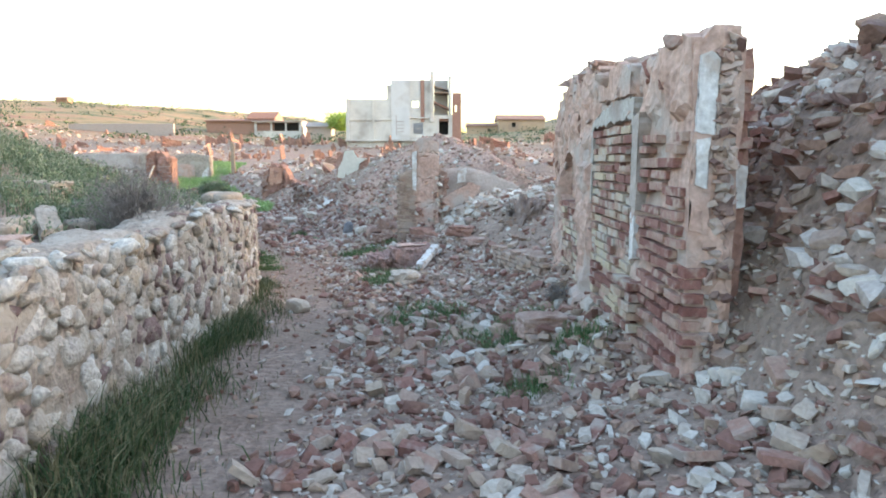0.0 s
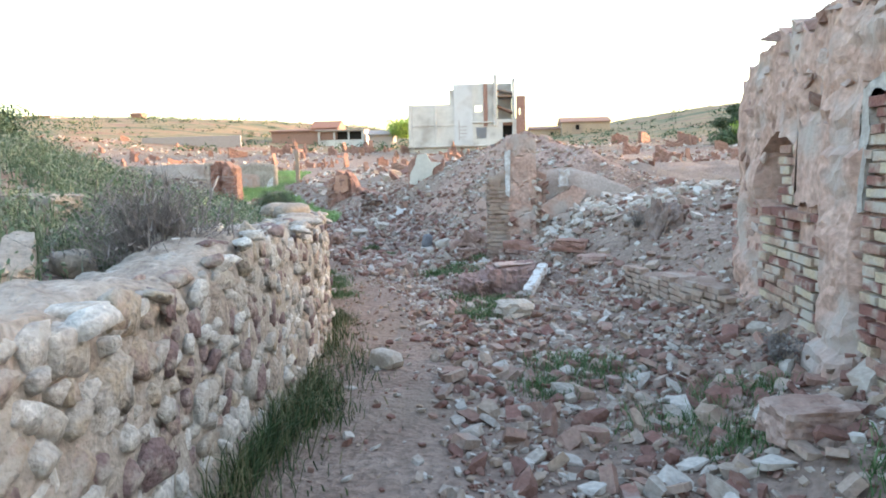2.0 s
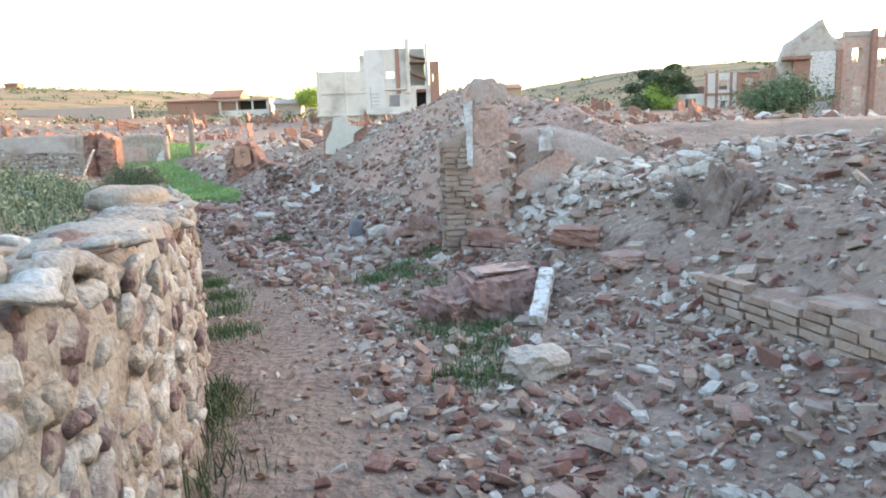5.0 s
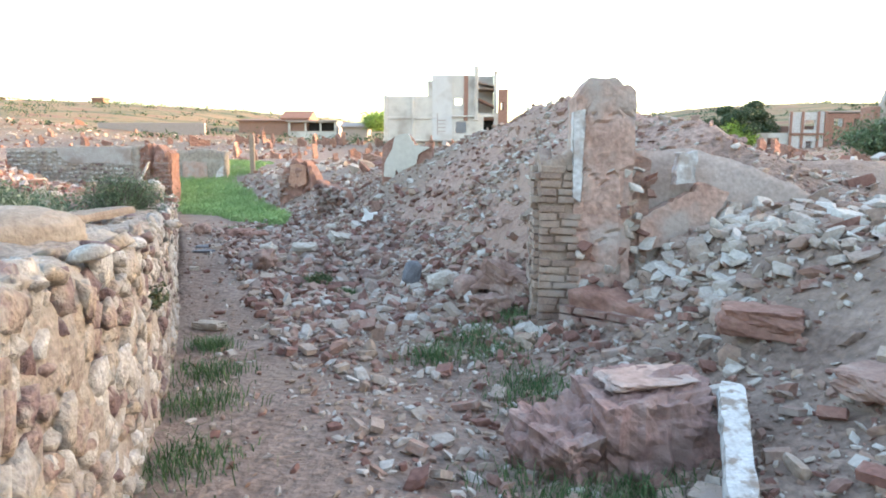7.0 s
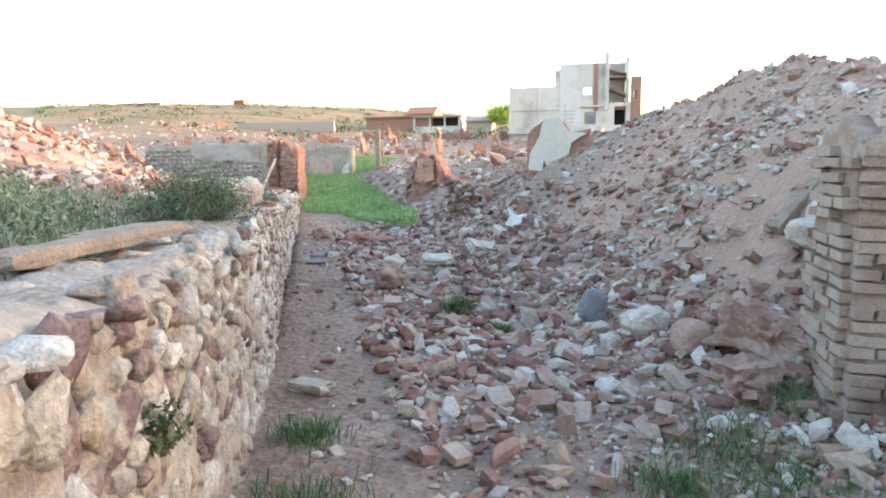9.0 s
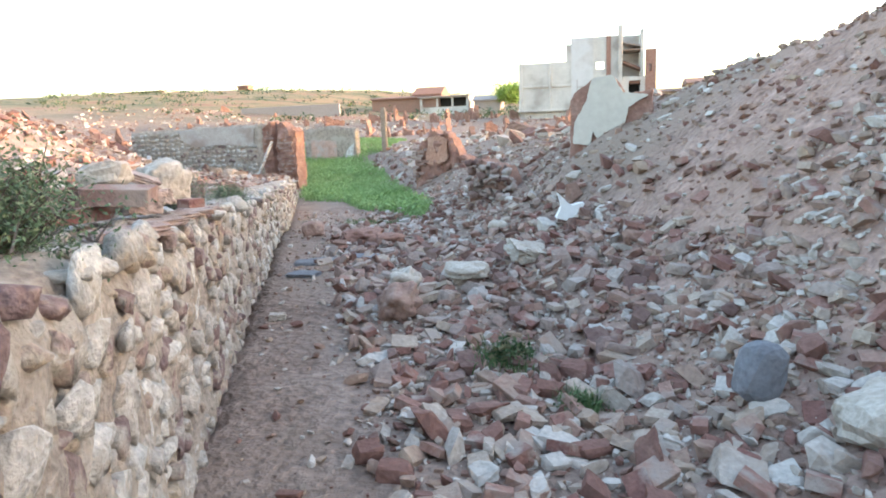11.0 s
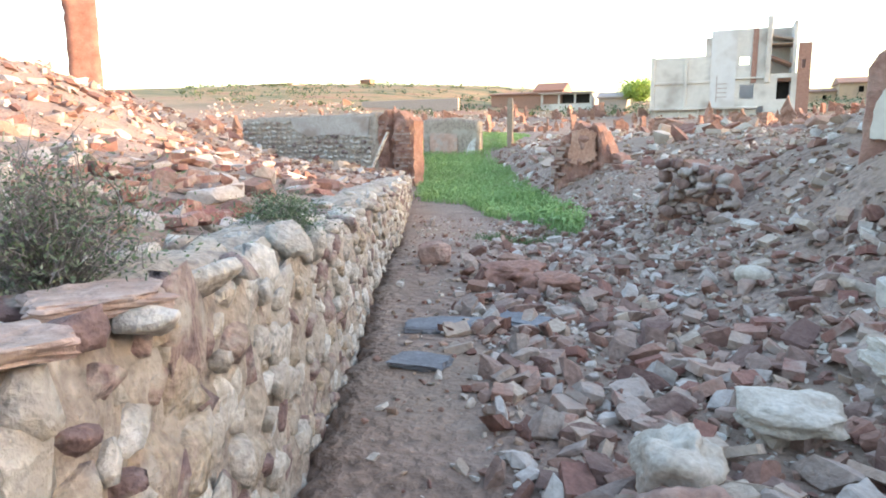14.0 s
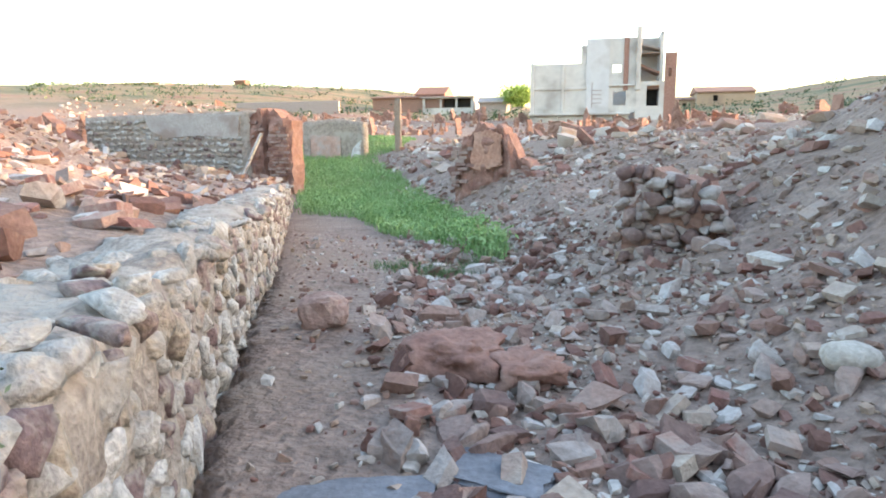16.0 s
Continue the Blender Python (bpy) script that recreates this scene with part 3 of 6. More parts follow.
_pos, _rot, _size = [], [], []
_rs = np.random.RandomState(11)
for y in np.arange(-3.3, 28.0, 0.082):
    z0, h = float(street_z(y)), float(wall_top(y))
    x, t, nrm = wall_frame(y)
    v = -0.02 + _rs.rand() * 0.06
    while v < h - 0.09:
        yy = y + _rs.normal() * 0.025
        big = _rs.rand()
        a = _rs.uniform(0.026, 0.056) if big < 0.75 else _rs.uniform(0.056, 0.085)
        b = a * _rs.uniform(0.75, 1.15)
        v += b
        ang = math.atan2(t[0], t[1])
        _pos.append(np.array((x, yy, z0 + v)) + nrm * (-0.024 - 0.02 * v / h + _rs.normal() * 0.010) + (float(wall_x(yy)) - x, 0, 0))
        _rot.append(turns(np.array([-ang + _rs.normal() * 0.1]), np.array([_rs.uniform(-0.7, 0.7)]), np.array([_rs.normal() * 0.1]))[0])
        _size.append((_rs.uniform(0.036, 0.056), a * _rs.uniform(1.0, 1.4), b * _rs.uniform(1.0, 1.35)))
        v += b + 0.006 + _rs.rand() * 0.02
for y in np.arange(-3.3, 28.0, 0.115):
    for k in range(4):
        if _rs.rand() < 0.55:
            continue
        yy = y + _rs.uniform(-.06, .06)
        x, t, nrm = wall_frame(yy)
        o = -0.05 - 0.115 * k + _rs.normal() * 0.03
        _pos.append(np.array((x, yy, float(street_z(yy)) + float(wall_top(yy)) + _rs.uniform(-.04, -.008))) + nrm * o)
        _rot.append(turns(np.array([_rs.uniform(0, 6.28)]), np.array([_rs.normal() * 0.2]), np.array([_rs.normal() * 0.2]))[0])
        _size.append((_rs.uniform(0.035, 0.1), _rs.uniform(0.035, 0.085), _rs.uniform(0.02, 0.04)))
_pos, _rot, _size = np.array(_pos), np.array(_rot), np.array(_size)
_near = np.zeros(len(_pos), bool)
_near[np.nonzero((_pos[:, 1] > 12.2) & (_pos[:, 1] < 15.6))[0][:300]] = True
_kind = _rs.randint(0, len(STONES), len(_pos))
_mv, _mf = merged(STONES, np.where(_near, -1, _kind), _pos, _rot, _size)
link_mesh("cobbles", mesh_from("cobbles", _mv, _mf, COBBLE, True), wall_left, kind="stuff")
for i in np.nonzero(_near)[0]:
    place("cobble", shared(STONES, int(_kind[i]), COBBLE_ONE, True, "cobble"), _pos[i], _rot[i], _size[i], wall_left)

# ---- the ruined brick wall with a walled-up opening ----
wall_right = thing("wall_right", "ruined house wall with a bricked-up opening and peeling pink plaster", "wall", kind="structure", at=(1.2, 7.1, 0), rz=-90)
# u runs from the far end (7.1) towards the near end (3.3); v is the height
_top = jag([(0, 1.75), (0.3, 2.0), (1.5, 2.08), (1.7, 2.0), (2.8, 1.92), (3.2, 1.93), (3.8, 1.93)], 0.14, 3)


def _dent(u, v):
    q = Vector((u * 3.1, v * 3.1, 7.0))
    if 0.42 < u < 0.95 and 0.95 < v < 1.43 - 1.6 * (u - 0.66) ** 2:
        return 0.21
    if 0.45 < u < 1.42 and 0.25 < v < 1.0:
        return 0.035
    if 1.78 < u < 2.90 and 0.18 < v < 1.60:
        return 0.035
    if 2.91 < u < 2.98 and v > 0.95:
        return 0.15
    if u > 3.12 and v < 1.58:
        return 0.03
    if 0.98 < u < 1.42 and v < 1.5:
        return 0.012
    d = 0.05 * noise.noise(q) + 0.035 * noise.noise(q * 2.3) + 0.02 * noise.noise(q * 5.1)
    return d - (0.05 if 1.42 < u < 1.76 and v < 1.3 else 0.0) - (0.06 if v < 0.25 else 0.0)


_v, _f = slab(3.8, _top, 0.26, 0.042, _dent, lambda u: -0.3, 2, 0.014)
link_mesh("core", mesh_from("core", _v, _f, PLASTER_PINK), wall_right, "pinkish earth and plaster core")
THIN = dict(pitch=0.064, height=0.047, length=0.27)
courses(wall_right, 1.8, 2.88, 0.16, 1.58, 0.0, BRICK_TAN, seed=1, lost=0.04, **THIN)
courses(wall_right, 3.12, 3.78, 0.0, 1.56, -0.012, BRICK, seed=2, length=0.3, pitch=0.068, height=0.046, lost=0.14, ragged=0.04)
courses(wall_right, 0.48, 1.40, 0.25, 0.97, 0.0, BRICK_TAN, seed=3, lost=0.08, **THIN)
courses(wall_right, 0.58, 1.04, 0.97, 1.38, 0.07, BRICK_TAN, seed=4, length=0.2, pitch=0.064, height=0.047, ragged=0.03)
courses(wall_right, -0.1, 0.34, 0.1, 1.0, 0.02, BRICK, seed=5, lost=0.2, ragged=0.06, length=0.22, pitch=0.064, height=0.047)
courses(wall_right, 0.95, 2.9, -0.1, 0.18, -0.05, BRICK_TAN, seed=6, lost=0.25, ragged=0.05, **THIN)
courses(wall_right, 2.80, 3.16, 0.28, 0.62, -0.07, BRICK_TAN, seed=7, length=0.3, pitch=0.066, height=0.05)
patch([(1.72, 1.0), (1.79, 1.0), (1.82, 1.58), (2.86, 1.6), (2.9, 1.5), (2.91, 1.72), (2.4, 1.74), (1.9, 1.66), (1.74, 1.6)], 0.016, LIME_BAND, wall_right, label="worn lime plaster edge", seed=3)
patch([(2.99, 1.06), (3.12, 1.04), (3.11, 1.3), (3.13, 1.62), (2.99, 1.6)], 0.045, GREY_PLASTER, wall_right, "lime_strip", "grey lime strip beside a crack", seed=5, jitter=0.008)
patch([(3.0, 0.72), (3.07, 0.74), (3.09, 1.0), (3.0, 1.02)], 0.04, WHITE, wall_right, "lime_strip", "white lime strip", seed=6, jitter=0.008)
patch([(0.99, 0.98), (1.40, 1.02), (1.41, 1.46), (1.0, 1.45)], 0.006, PLASTER_PINK, wall_right, "plaster_panel", "smooth pink plaster panel beside the niche", seed=8)
patch([(2.02, 1.76), (2.86, 1.75), (2.87, 1.92), (2.5, 1.97), (2.0, 1.93)], 0.03, PLASTER_PINK, wall_right, "plaster_panel", "cracked pink plaster over the opening", seed=9)
# the broken end of the wall, towards the near side
wall_end = thing("wall_end", "broken brick wall end with whitewash and pink plaster", "wall", kind="structure", at=(1.215, 3.28, 0), rz=0)
_v, _f = slab(0.21, jag([(0, 1.9), (0.1, 1.99), (0.21, 1.98)], 0.04, 8, 9), 0.3, 0.035, lambda u, v: 0.045 * noise.noise(Vector((u * 9, v * 7, 2))) if u > 0.1 else 0.0, lambda u: -0.3, 5, 0.015)
link_mesh("core", mesh_from("core", _v, _f, PLASTER_PINK), wall_end)
_v, _f = slab(0.14, jag([(0, 1.86), (0.14, 1.9)], 0.03, 9, 9), 0.25, 0.04, None, lambda u: 0.6, 6, 0.02)
_ob = link_mesh("back_pier", mesh_from("back_pier", _v, _f, RED_MASONRY), wall_end, "set-back pier of red brick")
_ob.location = (0.21, 0.16, 0)
back = thing("back_pier_face", "red brick face of a set-back pier", "wall", kind="structure", at=(1.425, 3.43, 0))
courses(back, 0.0, 0.14, 1.32, 1.86, -0.01, BRICK, seed=13, length=0.22, pitch=0.068, height=0.05, ragged=0.012)
patch([(0.01, 1.08), (0.13, 1.1), (0.13, 1.31), (0.01, 1.33)], 0.02, WHITE, back, label="pale plaster patch on the pier", jitter=0.006, seed=14)
courses(wall_end, 0.0, 0.1, 0.0, 0.95, -0.01, BRICK, seed=12, length=0.2, pitch=0.068, height=0.05, ragged=0.015)
patch([(0.01, 1.48), (0.105, 1.46), (0.115, 1.82), (0.07, 1.86), (0.02, 1.84)], 0.018, WHITE, wall_end, label="flaking whitewashed plaster", jitter=0.006, seed=14)
patch([(0.0, 1.0), (0.1, 0.97), (0.105, 1.47), (0.01, 1.48)], 0.012, PLASTER_PINK, wall_end, jitter=0.006, seed=15)
patch([(0.02, 1.22), (0.08, 1.2), (0.085, 1.45), (0.02, 1.44)], 0.02, WHITE, wall_end, label="worn whitewash", jitter=0.006, seed=16)

_rs = np.random.RandomState(5)
for i in range(130):
    place("stone", shared(BROKEN, _rs.randint(14), BANK_STONE if i % 3 else ROUGH_PINK, name="rubble_stone"), np.array((_rs.uniform(.11, .21), 0.0, _rs.uniform(0.1, 1.95))),
          turns(_rs.uniform(0, 6, 1), _rs.uniform(-.5, .5, 1), _rs.uniform(-.5, .5, 1))[0], _rs.uniform(0.02, 0.05, 3), wall_end)

_rs = np.random.RandomState(6)
for i in range(90):
    u = _rs.uniform(0.5, 3.7)
    place("cap_stone", shared(BROKEN, _rs.randint(14), ROUGH_PINK, name="rubble_stone"), np.array((u, _rs.uniform(0.03, 0.24), _top(u) + _rs.uniform(-0.05, 0.02))),
          turns(_rs.uniform(0, 6.28, 1), _rs.normal(0, .2, 1), _rs.normal(0, .2, 1))[0], np.array((_rs.uniform(.05, .14), _rs.uniform(.04, .1), _rs.uniform(.03, .07))), wall_right)
for i in range(330):
    u, v = _rs.uniform(0.0, 3.75), _rs.uniform(0.1, 1.95)
    if u < 0.1 or v > _top(u) - 0.08 or 1.72 < u < 2.92 and v < 1.76 or 0.36 < u < 1.42 and v < 1.5 or u > 2.88 and v < 1.66:
        continue
    place("face_stone", shared(BROKEN, _rs.randint(14), RED_STONE if u > 2.9 else ROUGH_PINK, name="rubble_stone"), np.array((u, 0.03 + _rs.normal() * 0.012, v)),
          turns(_rs.normal(0, .3, 1), _rs.normal(0, .3, 1), _rs.normal(0, .6, 1))[0], np.array((_rs.uniform(.03, .1), _rs.uniform(.03, .05), _rs.uniform(.025, .06))), wall_right)

# ---- the low brick courses that go on past it ----
low_wall = thing("low_brick_wall", "low remnant of a tan brick wall sunk in rubble", "wall", kind="structure", at=(0.64, 9.12, -0.1), rz=-79.5)
_v, _f = slab(2.35, jag([(0, -0.3), (0.2, -0.2), (0.35, 0.2), (1.2, 0.33), (1.9, 0.42), (2.35, 0.3)], 0.07, 2, 6), 0.4, 0.06, None, lambda u: -0.55, 3, 0.03)
link_mesh("core", mesh_from("core", _v, _f, BRICK_DUSTY, True), low_wall)
courses(low_wall, 0.3, 2.3, -0.4, 0.33, -0.03, BRICK_DUSTY, pitch=0.054, length=0.22, height=0.041, seed=21, lost=0.1, ragged=0.05, skew=0.06)

# ---- the standing corner pillar in front of the big heap ----
pillar = thing("pillar", "standing brick and plaster corner pillar before a rubble heap", "pillar", at=(-0.78, 12.15, -0.42))
_v, _f = slab(0.32, jag([(0, 1.5), (0.3, 1.62)], 0.05, 4, 8), 0.55, 0.06, None, None, 7, 0.03)
link_mesh("brick_core", mesh_from("brick_core", _v, _f, BRICK_DUSTY, True), pillar)
courses(pillar, 0.0, 0.28, 0.05, 1.5, -0.03, BRICK_DUSTY, pitch=0.062, height=0.047, length=0.26, seed=31, ragged=0.02, tilt=0.04)
_v, _f = slab(0.46, jag([(0, 2.0), (0.1, 2.14), (0.3, 2.12), (0.46, 2.05)], 0.06, 6, 9), 0.5, 0.035, lambda u, v: 0.022 if (v + 0.1 * noise.noise(Vector((u * 7, 0, 4)))) % 0.46 < 0.022 or u > 0.36 and v < 1.45 else 0.0, lambda u: 0.5 - 0.4 * u, 9, 0.02)
_ob = link_mesh("shaft", mesh_from("shaft", _v, _f, PLASTER_PINK), pillar, "pink plastered shaft with a rough broken top")
_ob.location = (0.24, -0.02, 0)
_v, _f = slab(0.3, jag([(0, 1.7), (0.3, 1.5)], 0.05, 6, 8), 0.4, 0.05, None, lambda u: 0.1, 19, 0.04)
_ob = link_mesh("rough_flank", mesh_from("rough_flank", _v, _f, SANDSTONE), pillar, "rough broken stone flank")
_ob.location = (0.55, 0.06, 0)
patch([(0.23, 1.22), (0.29, 1.18), (0.31, 1.9), (0.22, 1.88)], 0.06, WHITE, pillar, "white_strip", "chalk-white plaster strip", seed=33, jitter=0.004)
_rs = np.random.RandomState(15)
for i in range(46):
    u = _rs.uniform(0.5, 0.85)
    place("stone", shared(CHUNKS, _rs.randint(14), RUBBLE_ONE, name="rubble_stone"), np.array((u, 0.02, _rs.uniform(0.2, 1.45))),
          turns(_rs.uniform(0, 6, 1), _rs.uniform(-.5, .5, 1), _rs.uniform(-.5, .5, 1))[0], _rs.uniform(0.03, 0.075, 3), pillar)
for i in range(16):
    place("stone", shared(CHUNKS, _rs.randint(14), RUBBLE_ONE, name="rubble_stone"), np.array((_rs.uniform(.24, .42), -0.03, _rs.uniform(0.1, 0.85))),
          turns(_rs.uniform(0, 6, 1), _rs.uniform(-.5, .5, 1), _rs.uniform(-.5, .5, 1))[0], _rs.uniform(0.04, 0.085, 3), pillar)
side = thing("pillar_side", "tan brick side face of the standing pillar", "wall", kind="structure", at=(-0.80, 12.72, -0.42), rz=-90)
_v, _f = slab(0.56, jag([(0, 1.55), (0.3, 1.6), (0.56, 1.5)], 0.05, 4, 8), 0.1, 0.05, None, None, 17, 0.02)
link_mesh("core", mesh_from("core", _v, _f, BRICK_DUSTY, True), side)
courses(side, 0.0, 0.56, 0.05, 1.5, -0.035, BRICK_DUSTY, pitch=0.062, height=0.047, length=0.24, seed=35, ragged=0.015)
# brick skirting below it and the leaning plaster sheet beside it
plinth = thing("brick_plinth", "red brick plinth at the foot of the pillar", "wall", kind="structure", at=(-0.6, 11.82, -0.3), rz=-42)
_v, _f = slab(1.0, jag([(0, 0.42), (0.6, 0.36), (1.0, 0.25)], 0.05, 2, 6), 0.35, 0.02, None, lambda u: -0.1, 13, 0.03)
link_mesh("core", mesh_from("core", _v, _f, RED_MASONRY, True), plinth)
courses(plinth, 0.0, 0.95, 0.0, 0.36, -0.045, RED_DUSTY, pitch=0.062, height=0.045, length=0.26, seed=41, ragged=0.05, lost=0.1)
sheet = thing("plaster_wall_fragment", "sloping grey-brown plastered wall fragment in the rubble", "wall", at=(-0.02, 12.2, 0.22), rz=4)
_v, _f = slab(1.5, jag([(0, 0.98), (0.5, 1.0), (1.0, 0.85), (1.5, 0.62)], 0.03, 9, 3), 0.18, 0.08, None, lambda u: -0.1, 23, 0.02)
_ob = link_mesh("sheet", mesh_from("sheet", _v, _f, GREY_PLASTER, True), sheet)
_ob.rotation_euler = (radians(-14), 0, 0)
patch([(0.02, 0.15), (0.5, 0.2), (0.72, 0.62), (0.5, 0.7), (0.02, 0.4)], 0.02, PLASTER_PINK, sheet, seed=44)
patch([(0.28, 0.68), (0.44, 0.7), (0.44, 0.95), (0.3, 0.93)], 0.03, WHITE, sheet, seed=45)


# ---- single stones and timber on the ground ----
CAP_STONE = material("pinkish_stone", [(0.25, 0.155, 0.125), (0.36, 0.26, 0.215), (0.44, 0.36, 0.31)], scale=7, mottle=0.6, bump=0.8, bump_scale=30, stain=(0.40, 0.34, 0.29), stain_scale=5)
PINK_STONE = material("pink_stone", [(0.19, 0.105, 0.088), (0.29, 0.185, 0.158), (0.40, 0.31, 0.275)], scale=7, mottle=0.7, bump=0.9, bump_scale=26, stain=(0.26, 0.17, 0.14), stain_scale=5)
def rock(name, label, category, mat, at, size, rz=0, seed=0, sub=3, rough=0.2, square=0.6, tilt=(0, 0), sink=0.0, group="", ridges=0.0):
    bm = bmesh.new()
    off = Vector((seed * 11.7, seed * 5.3, seed * 2.9))
    hewn = square < 0.56
    if hewn:
        bmesh.ops.create_cube(bm, size=2)
        bmesh.ops.subdivide_edges(bm, edges=bm.edges[:], cuts={2: 4, 3: 8, 4: 14}[sub], use_grid_fill=True)
    else:
        bmesh.ops.create_icosphere(bm, subdivisions=sub, radius=1)
    for v in bm.verts:
        if hewn:
            n = v.co.normalized()
            c = v.co * 0.86 * (1 - 0.10 * max(0, v.co.length - 1.25))
            c += Vector((c.y * noise.noise(off), c.z * noise.noise(off * 2), 0)) * 0.35
            c *= 1 - 0.5 * max(0.0, noise.noise(n * 1.6 + off) - 0.12)
        else:
            c = Vector([math.copysign(abs(q) ** square, q) for q in v.co])
        k = 1 + rough * (noise.noise(c * 1.2 + off) + 0.5 * noise.noise(c * 2.9 + off) + 0.25 * noise.noise(c * 6 + off))
        k += 0.05 * noise.noise(c * 13 + off) + ridges * noise.noise(Vector((c.x * 5, c.y * 5, c.z * 0.8)) + off)
        v.co = Vector((c.x * size[0], c.y * size[1], c.z * size[2])) * k
    me = bpy.data.meshes.new(name)
    bm.to_mesh(me)
    bm.free()
    me.materials.append(mat)
    me.polygons.foreach_set("use_smooth", [not hewn and (sub > 3 or rough < 0.15)] * len(me.polygons))
    ob = new(name, me)
    x, y = at[0], at[1]
    z = at[2] if len(at) > 2 else float(ground_z(x, y)) + size[2] * 0.8 - sink
    ob.matrix_world = pose(x, y, z, tilt[0], tilt[1], rz)
    return tagged(ob, label, category, group)


def beam(name, label, mat, at, length, width, height, rz, pitch=0, seed=0):
    rs = np.random.RandomState(seed)
    bm = bmesh.new()
    n = 14
    rings = []
    for i in range(n + 1):
        x = (i / n - 0.5) * length
        w, h = width / 2 * (1 + rs.normal() * 0.05), height / 2 * (1 + rs.normal() * 0.07)
        if i in (0, n):
            w, h = w * 0.8, h * 0.75
        o = [(-w, -h), (-w * 0.2, -h * 1.05), (w, -h), (w * 1.05, h * 0.1), (w * 0.9, h), (0, h * (1.05 + rs.normal() * 0.06)), (-w * 0.9, h), (-w * 1.04, 0)]
        rings.append([bm.verts.new((x + rs.normal() * 0.012 * (i in (0, n)), p, q)) for p, q in o])
    for a, b in zip(rings, rings[1:]):
        for k in range(8):
            bm.faces.new((a[k], b[k], b[(k + 1) % 8], a[(k + 1) % 8]))
    bm.faces.new(rings[0])
    bm.faces.new(rings[-1][::-1])
    bmesh.ops.recalc_face_normals(bm, faces=bm.faces[:])
    ob = part(name, bm, mat, None)
    ob.matrix_world = pose(*at, 0, pitch, rz)
    return tagged(ob, label, "timber")


rock("masonry_block", "split reddish masonry block with layered sides on the path edge", "stone block", PINK_STONE, (-0.52, 9.94, -0.20), (0.33, 0.31, 0.27), rz=18, seed=3, sub=4, rough=0.24, square=0.38, ridges=0.16)
rock("masonry_block", "low ledged piece of pale pink masonry beside a split block", "stone block", PINK_STONE, (-0.86, 9.76, -0.24), (0.24, 0.24, 0.22), rz=34, seed=71, sub=4, rough=0.36, square=0.5, ridges=0.2, tilt=(8, -6))
rock("plaster_slab", "pale pink flat plaster slab lying on a stone block", "slab", PLASTER_PINK, (-0.48, 10.02, 0.04), (0.25, 0.17, 0.025), rz=18, seed=4, sub=4, rough=0.22, square=0.5)
beam("whitewashed_beam", "short whitewashed wooden beam leaning on rubble", WHITE_WOOD, (-0.218, 9.53, -0.06), 0.80, 0.115, 0.09, 73.3, -13.6, 3)
rock("limestone_boulder", "cream limestone boulder beside the path", "boulder", LIMESTONE, (-0.50, 8.30), (0.19, 0.13, 0.105), rz=10, seed=6, rough=0.42, square=0.85)
rock("white_stone", "small angular white stone on the path", "stone", WHITE, (-1.27, 7.80), (0.05, 0.04, 0.032), rz=30, seed=8, rough=0.3, square=0.8, sub=3)
rock("path_stone", "grey angular stone at the grassy path edge", "stone", LIMESTONE, (-1.45, 6.45), (0.14, 0.08, 0.07), rz=-35, seed=9, rough=0.2, square=0.6, sub=2)
rock("brick_lump", "lump of red brickwork lying in the street rubble", "masonry lump", SANDSTONE, (0.72, 4.75), (0.2, 0.13, 0.09), rz=10, seed=10, rough=0.2, square=0.5)
rock("vault_fragment", "dark curved fragment of a fallen brick vault", "masonry lump", DARK_MASONRY, (1.25, 9.7, 0.5), (0.17, 0.24, 0.3), rz=20, seed=12, sub=4, rough=0.5, square=0.5, tilt=(15, 14), ridges=0.22)
rock("red_masonry_lump", "weathered red earth masonry lump on the bank", "masonry lump", RED_MASONRY, (0.3, 10.6), (0.24, 0.16, 0.09), rz=-20, seed=13, rough=0.25, square=0.55)
rock("tan_stone", "flat tan stone jutting from the bank", "stone", SANDSTONE, (0.5, 9.75), (0.24, 0.14, 0.06), rz=30, seed=14, rough=0.2, square=0.5)
rock("dark_stone", "dark grey pointed stone among broken bricks", "stone", GREYSTONE, (-1.97, 13.7, -0.08), (0.09, 0.08, 0.13), rz=20, seed=15, rough=0.15, square=0.6, tilt=(0, 14))
rock("round_boulder", "round reddish boulder at the foot of the heap", "boulder", SANDSTONE, (-1.38, 12.88), (0.13, 0.12, 0.12), seed=16, rough=0.12, square=0.75)
rock("split_boulder", "grey weathered stone on broken bricks", "stone", LIMESTONE, (-1.62, 13.35), (0.16, 0.13, 0.1), rz=40, seed=17, rough=0.25, square=0.6)
rock("hollow_masonry", "hollowed brown masonry fragment by the pillar", "masonry lump", SANDSTONE, (-1.02, 12.75, 0.0), (0.28, 0.17, 0.15), rz=-28, seed=18, sub=4, rough=0.4, square=0.5, tilt=(0, 22), ridges=0.2)
rock("fallen_masonry", "broken brown masonry at the pillar's foot", "masonry lump", SANDSTONE, (-1.18, 12.45), (0.17, 0.14, 0.1), rz=28, seed=19, sub=3, rough=0.4, square=0.5, ridges=0.15)
beam("roof_timber", "grey weathered roof timber stuck in the heap", OLD_WOOD, (-0.58, 13.75, 0.72), 0.7, 0.10, 0.09, 40, -38, 5)
rock("heap_boulder", "pale rounded boulder under a roof timber", "boulder", LIMESTONE, (-0.42, 13.5, 0.6), (0.24, 0.18, 0.13), rz=20, seed=21, rough=0.2, square=0.65)
rock("heap_boulder", "greenish-grey boulder lodged in the heap", "boulder", LIMESTONE, (-0.62, 13.35), (0.17, 0.13, 0.09), rz=-20, seed=22, rough=0.2, square=0.65)
